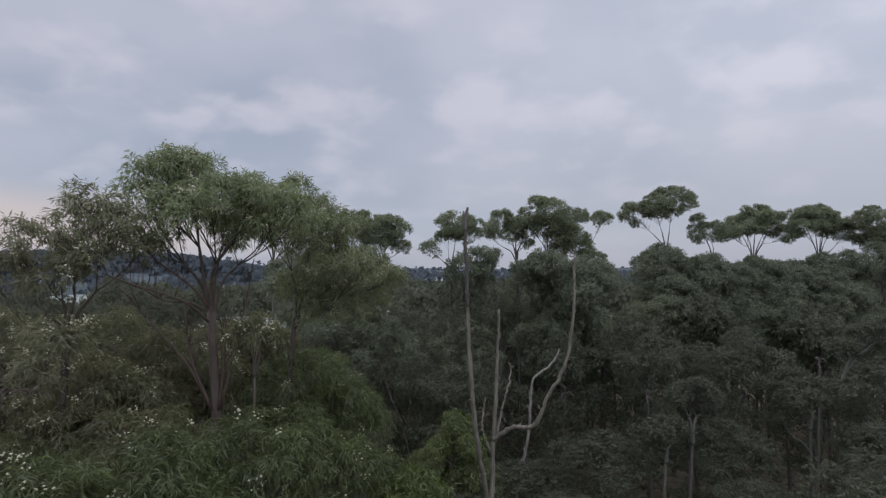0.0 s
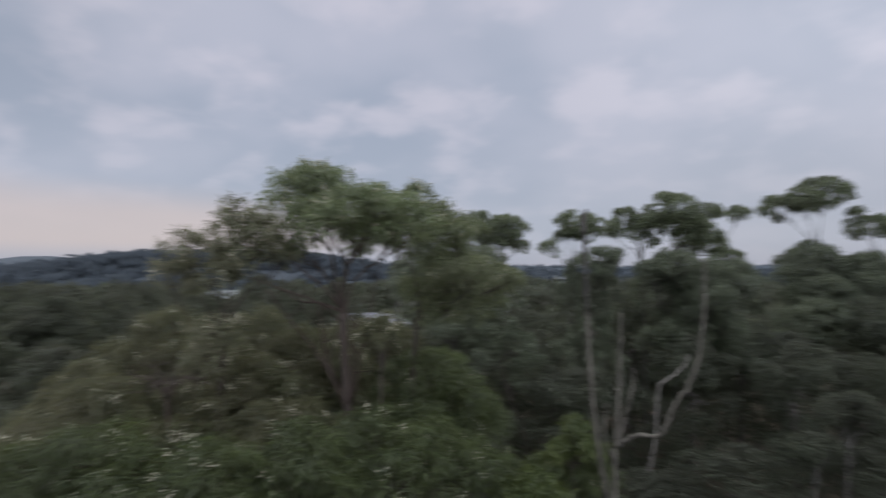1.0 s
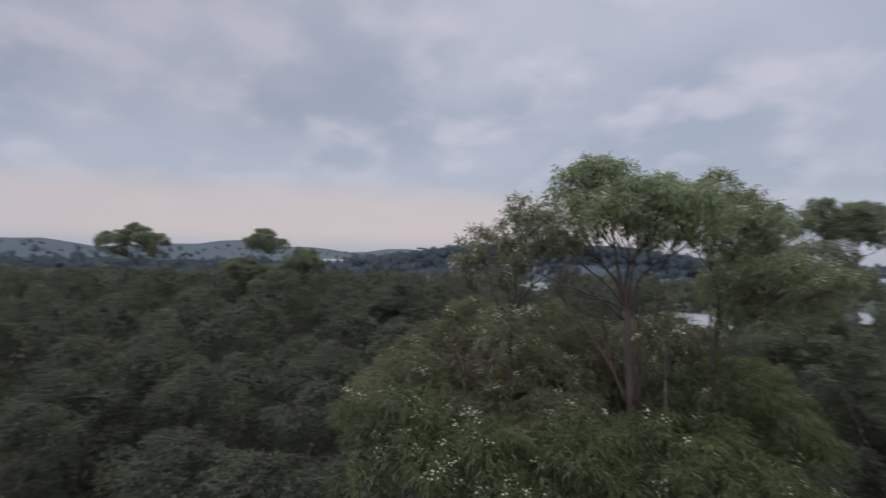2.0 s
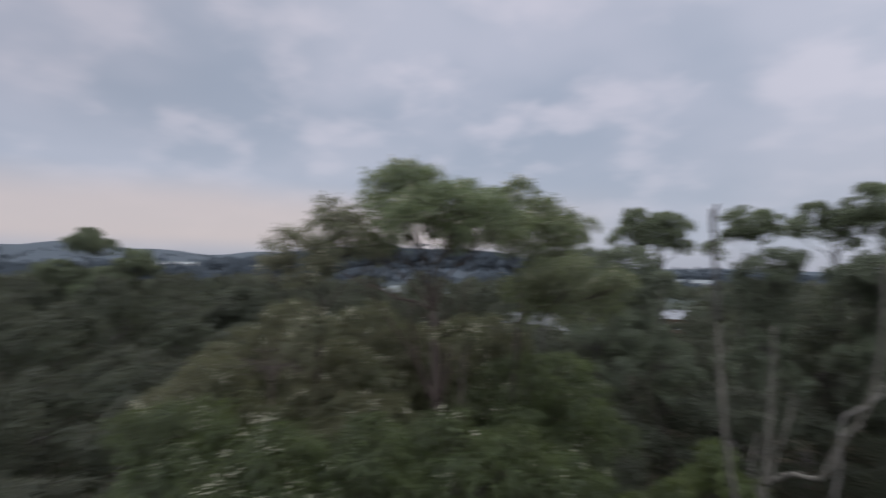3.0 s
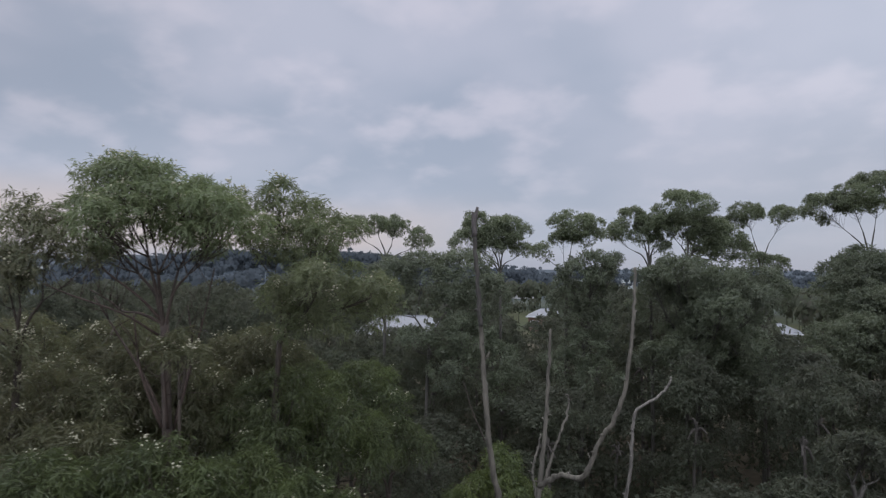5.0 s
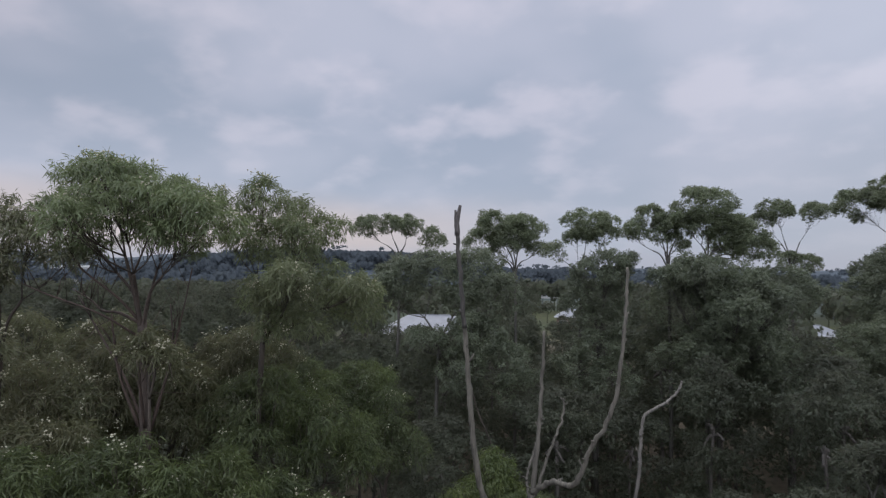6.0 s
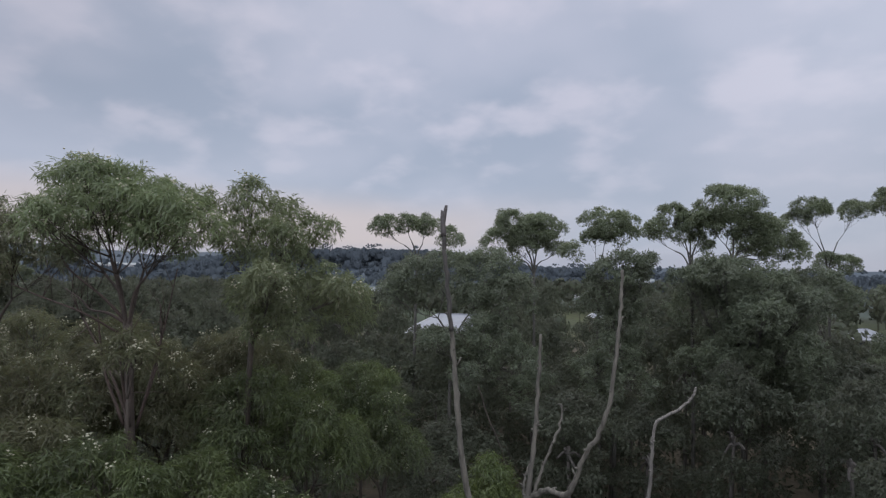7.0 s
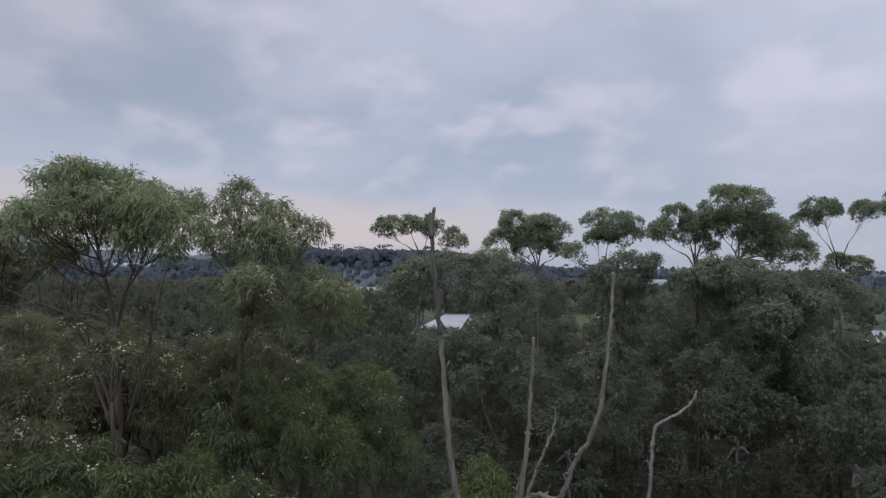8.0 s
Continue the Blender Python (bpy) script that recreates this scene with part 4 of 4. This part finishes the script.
house(-97, 78, 55, 12, 8, 2.8, 4.8, ROOF_GREY, WALL_BRICK, "brick house with a dull grey roof")
house(-330, 240, 54, 18, 12, 3.6, 5.2, ROOF_GREY, WALL_RENDER, "long grey-roofed shed on the far flat", hip=0.2)
house(-30, 425, 5, 44, 18, 4.5, 6.6, ROOF_GREY, WALL_RENDER, "pale industrial shed far across the flat", hip=0.2)
house(12, 440, -5, 36, 18, 5.0, 7.2, ROOF_GREY, WALL_RENDER, "grey industrial shed far across the flat", hip=0.2)
house(-809, 588, 54, 80, 30, 9.0, 12.0, ROOF_GREY, WALL_RENDER, "long pale works on the far flat", hip=0.2)
house(60, 400, -10, 34, 16, 4.5, 6.4, ROOF_GREY, WALL_RENDER, "far dull-roofed shed between trees", hip=0.2)
house(-40, 260, 15, 14, 9, 3.0, 5.4, ROOF_WHITE, WALL_RENDER, "far pale-roofed house between trees")
house(8, 290, -8, 14, 9, 3.0, 5.4, ROOF_GREY, WALL_BRICK, "far grey-roofed house between trees")


# ---- distant woods ----
def far_woods(name, label, count, r_lo, r_hi, az_lo, az_hi, height, seed, mat, keep, sprays=30, least=24):
    """Many distant trees in one mesh: stems and uneven tufted crowns."""
    rng = np.random.default_rng(seed)
    vs, fs, n, made, tries = [], [], 0, 0, 0
    while made < count and tries < count * 30:
        tries += 1
        az, r = rng.uniform(az_lo, az_hi), math.sqrt(rng.uniform(r_lo ** 2, r_hi ** 2))
        x, y = -r * math.sin(radians(az)), r * math.cos(radians(az))
        if not keep(x, y, rng):
            continue
        made += 1
        h = height * rng.uniform(0.6, 1.25)
        if in_front(x, y) == 1:
            h = min(h, rng.uniform(4.3, 5.7))
        g = hill(x, y)
        crown = h * rng.uniform(0.24, 0.4)
        tufts = max(least, int(sprays * min(1.0, 75 / r)))
        d = unit(rng.normal(0, 1, (tufts, 3)) + np.array([0, 0, 0.3]))
        wide = crown * rng.uniform(0.8, 1.3)
        if height == 10.5 and rng.uniform() < 0.05:
            h, crown, wide = h * 1.3, crown * 0.45, wide * 1.1
        p = np.array([x, y, g + h - crown * 0.8]) + d * rng.uniform(0.5, 1.0, (tufts, 1)) * np.array([wide, wide, crown * 0.8])
        size = crown * rng.uniform(0.24, 0.44, (tufts, 1, 1)) * (30 / tufts) ** 0.5
        face = unit(d * np.array([1, 1, 0.35]))
        u = unit(np.cross(face, rng.normal(0, 1, (tufts, 3))))
        w = np.cross(face, u)
        corner = np.array([[1, 0.2], [-0.2, 1], [-1, -0.1], [0.1, -1]])[None] * rng.uniform(0.6, 1.35, (tufts, 4, 1))
        v = p[:, None, :] + (u[:, None, :] * corner[..., :1] + w[:, None, :] * corner[..., 1:] + d[:, None, :] * rng.normal(0, 0.3, (tufts, 4, 1))) * size
        vs.append(v.reshape(-1, 3))
        i = np.arange(tufts)[:, None] * 4 + n
        fs.append(np.vstack([i + np.array([[0, 1, 2]]), i + np.array([[0, 2, 3]])]))
        n += tufts * 4
        st = np.array([[x - 0.15, y, g], [x + 0.15, y, g], [x, y + 0.2, g + h * 0.8]])
        vs.append(st)
        fs.append(np.array([[n, n + 1, n + 2]]))
        n += 3
    ob = new(name, mesh_of(name, np.vstack(vs), [np.vstack(fs)], mat))
    return tagged(ob, label, "woods", kind="stuff")


LOTS = [(-29, 84, 13), (-11.5, 122, 9), (29.3, 112, 9), (-97, 158, 22), (-66, 73, 10), (-2, 182, 12), (-97, 75, 12), (-328, 238, 16), (-30, 420, 30), (12, 435, 28), (-800, 582, 60), (60, 395, 26), (-40, 257, 13), (8, 287, 13)]


def in_front(x, y):
    """1 where a tree would hide a house: before it, on the way from the rise; 2 on its plot and on open ground."""
    for a, b, s in LOTS:
        k = math.hypot(a, b)
        ux, uy = a / k, b / k
        along, side = x * ux + y * uy, abs(-x * uy + y * ux)
        if side < s * 0.7 and abs(along - k - 3) < s * 0.75:
            return 2
        if side < s * 0.55 and -s * 3.5 < along - k < 0:
            return 2 if s == 9 else 1
    return 0


def free(x, y, rng):
    return in_front(x, y) == 0


far_woods("nearer_woods", "scattered garden trees between the houses", 1100, 58, 210, -50, 100, 8.0, 401, LEAF_WOOD, lambda x, y, g: in_front(x, y) < 2 and noise.noise((x * 0.02, y * 0.02, 4)) > -0.42, sprays=220, least=60)
# these three far stands carry the haze in their leaf colour
far_woods("far_woods", "dark woods across the flat land, tinted blue-green for haze", 3000, 190, 620, -55, 100, 9, 402, LEAF_FAR_HAZE, free)
far_woods("far_woods", "dark woods along the distant rise, tinted blue for haze", 3400, 390, 560, 8, 52, 10.5, 403, LEAF_FAR_HAZE, lambda x, y, g: True)
far_woods("far_woods", "woods on the far ranges, tinted blue for haze", 700, 620, 1900, -60, 105, 14, 404, LEAF_FAR_HAZE, lambda x, y, g: True)


# ---- undergrowth of the wood ----
def make_undergrowth():
    rng = np.random.default_rng(91)
    az = np.radians(rng.uniform(-52, 98, 1500))
    r = np.sqrt(rng.uniform(8 ** 2, 64 ** 2, 1500))
    c = np.stack([-r * np.sin(az), r * np.cos(az), rng.uniform(0.3, 2.6, 1500)], 1)
    p = np.repeat(c, 40, axis=0) + rng.normal(0, 1, (60000, 3)) * np.array([0.7, 0.7, 0.5])
    p[:, 2] = np.maximum(p[:, 2], 0.1)
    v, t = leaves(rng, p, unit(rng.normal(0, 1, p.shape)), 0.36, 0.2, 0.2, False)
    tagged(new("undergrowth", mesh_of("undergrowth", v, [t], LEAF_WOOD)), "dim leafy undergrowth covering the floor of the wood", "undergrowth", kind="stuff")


make_undergrowth()
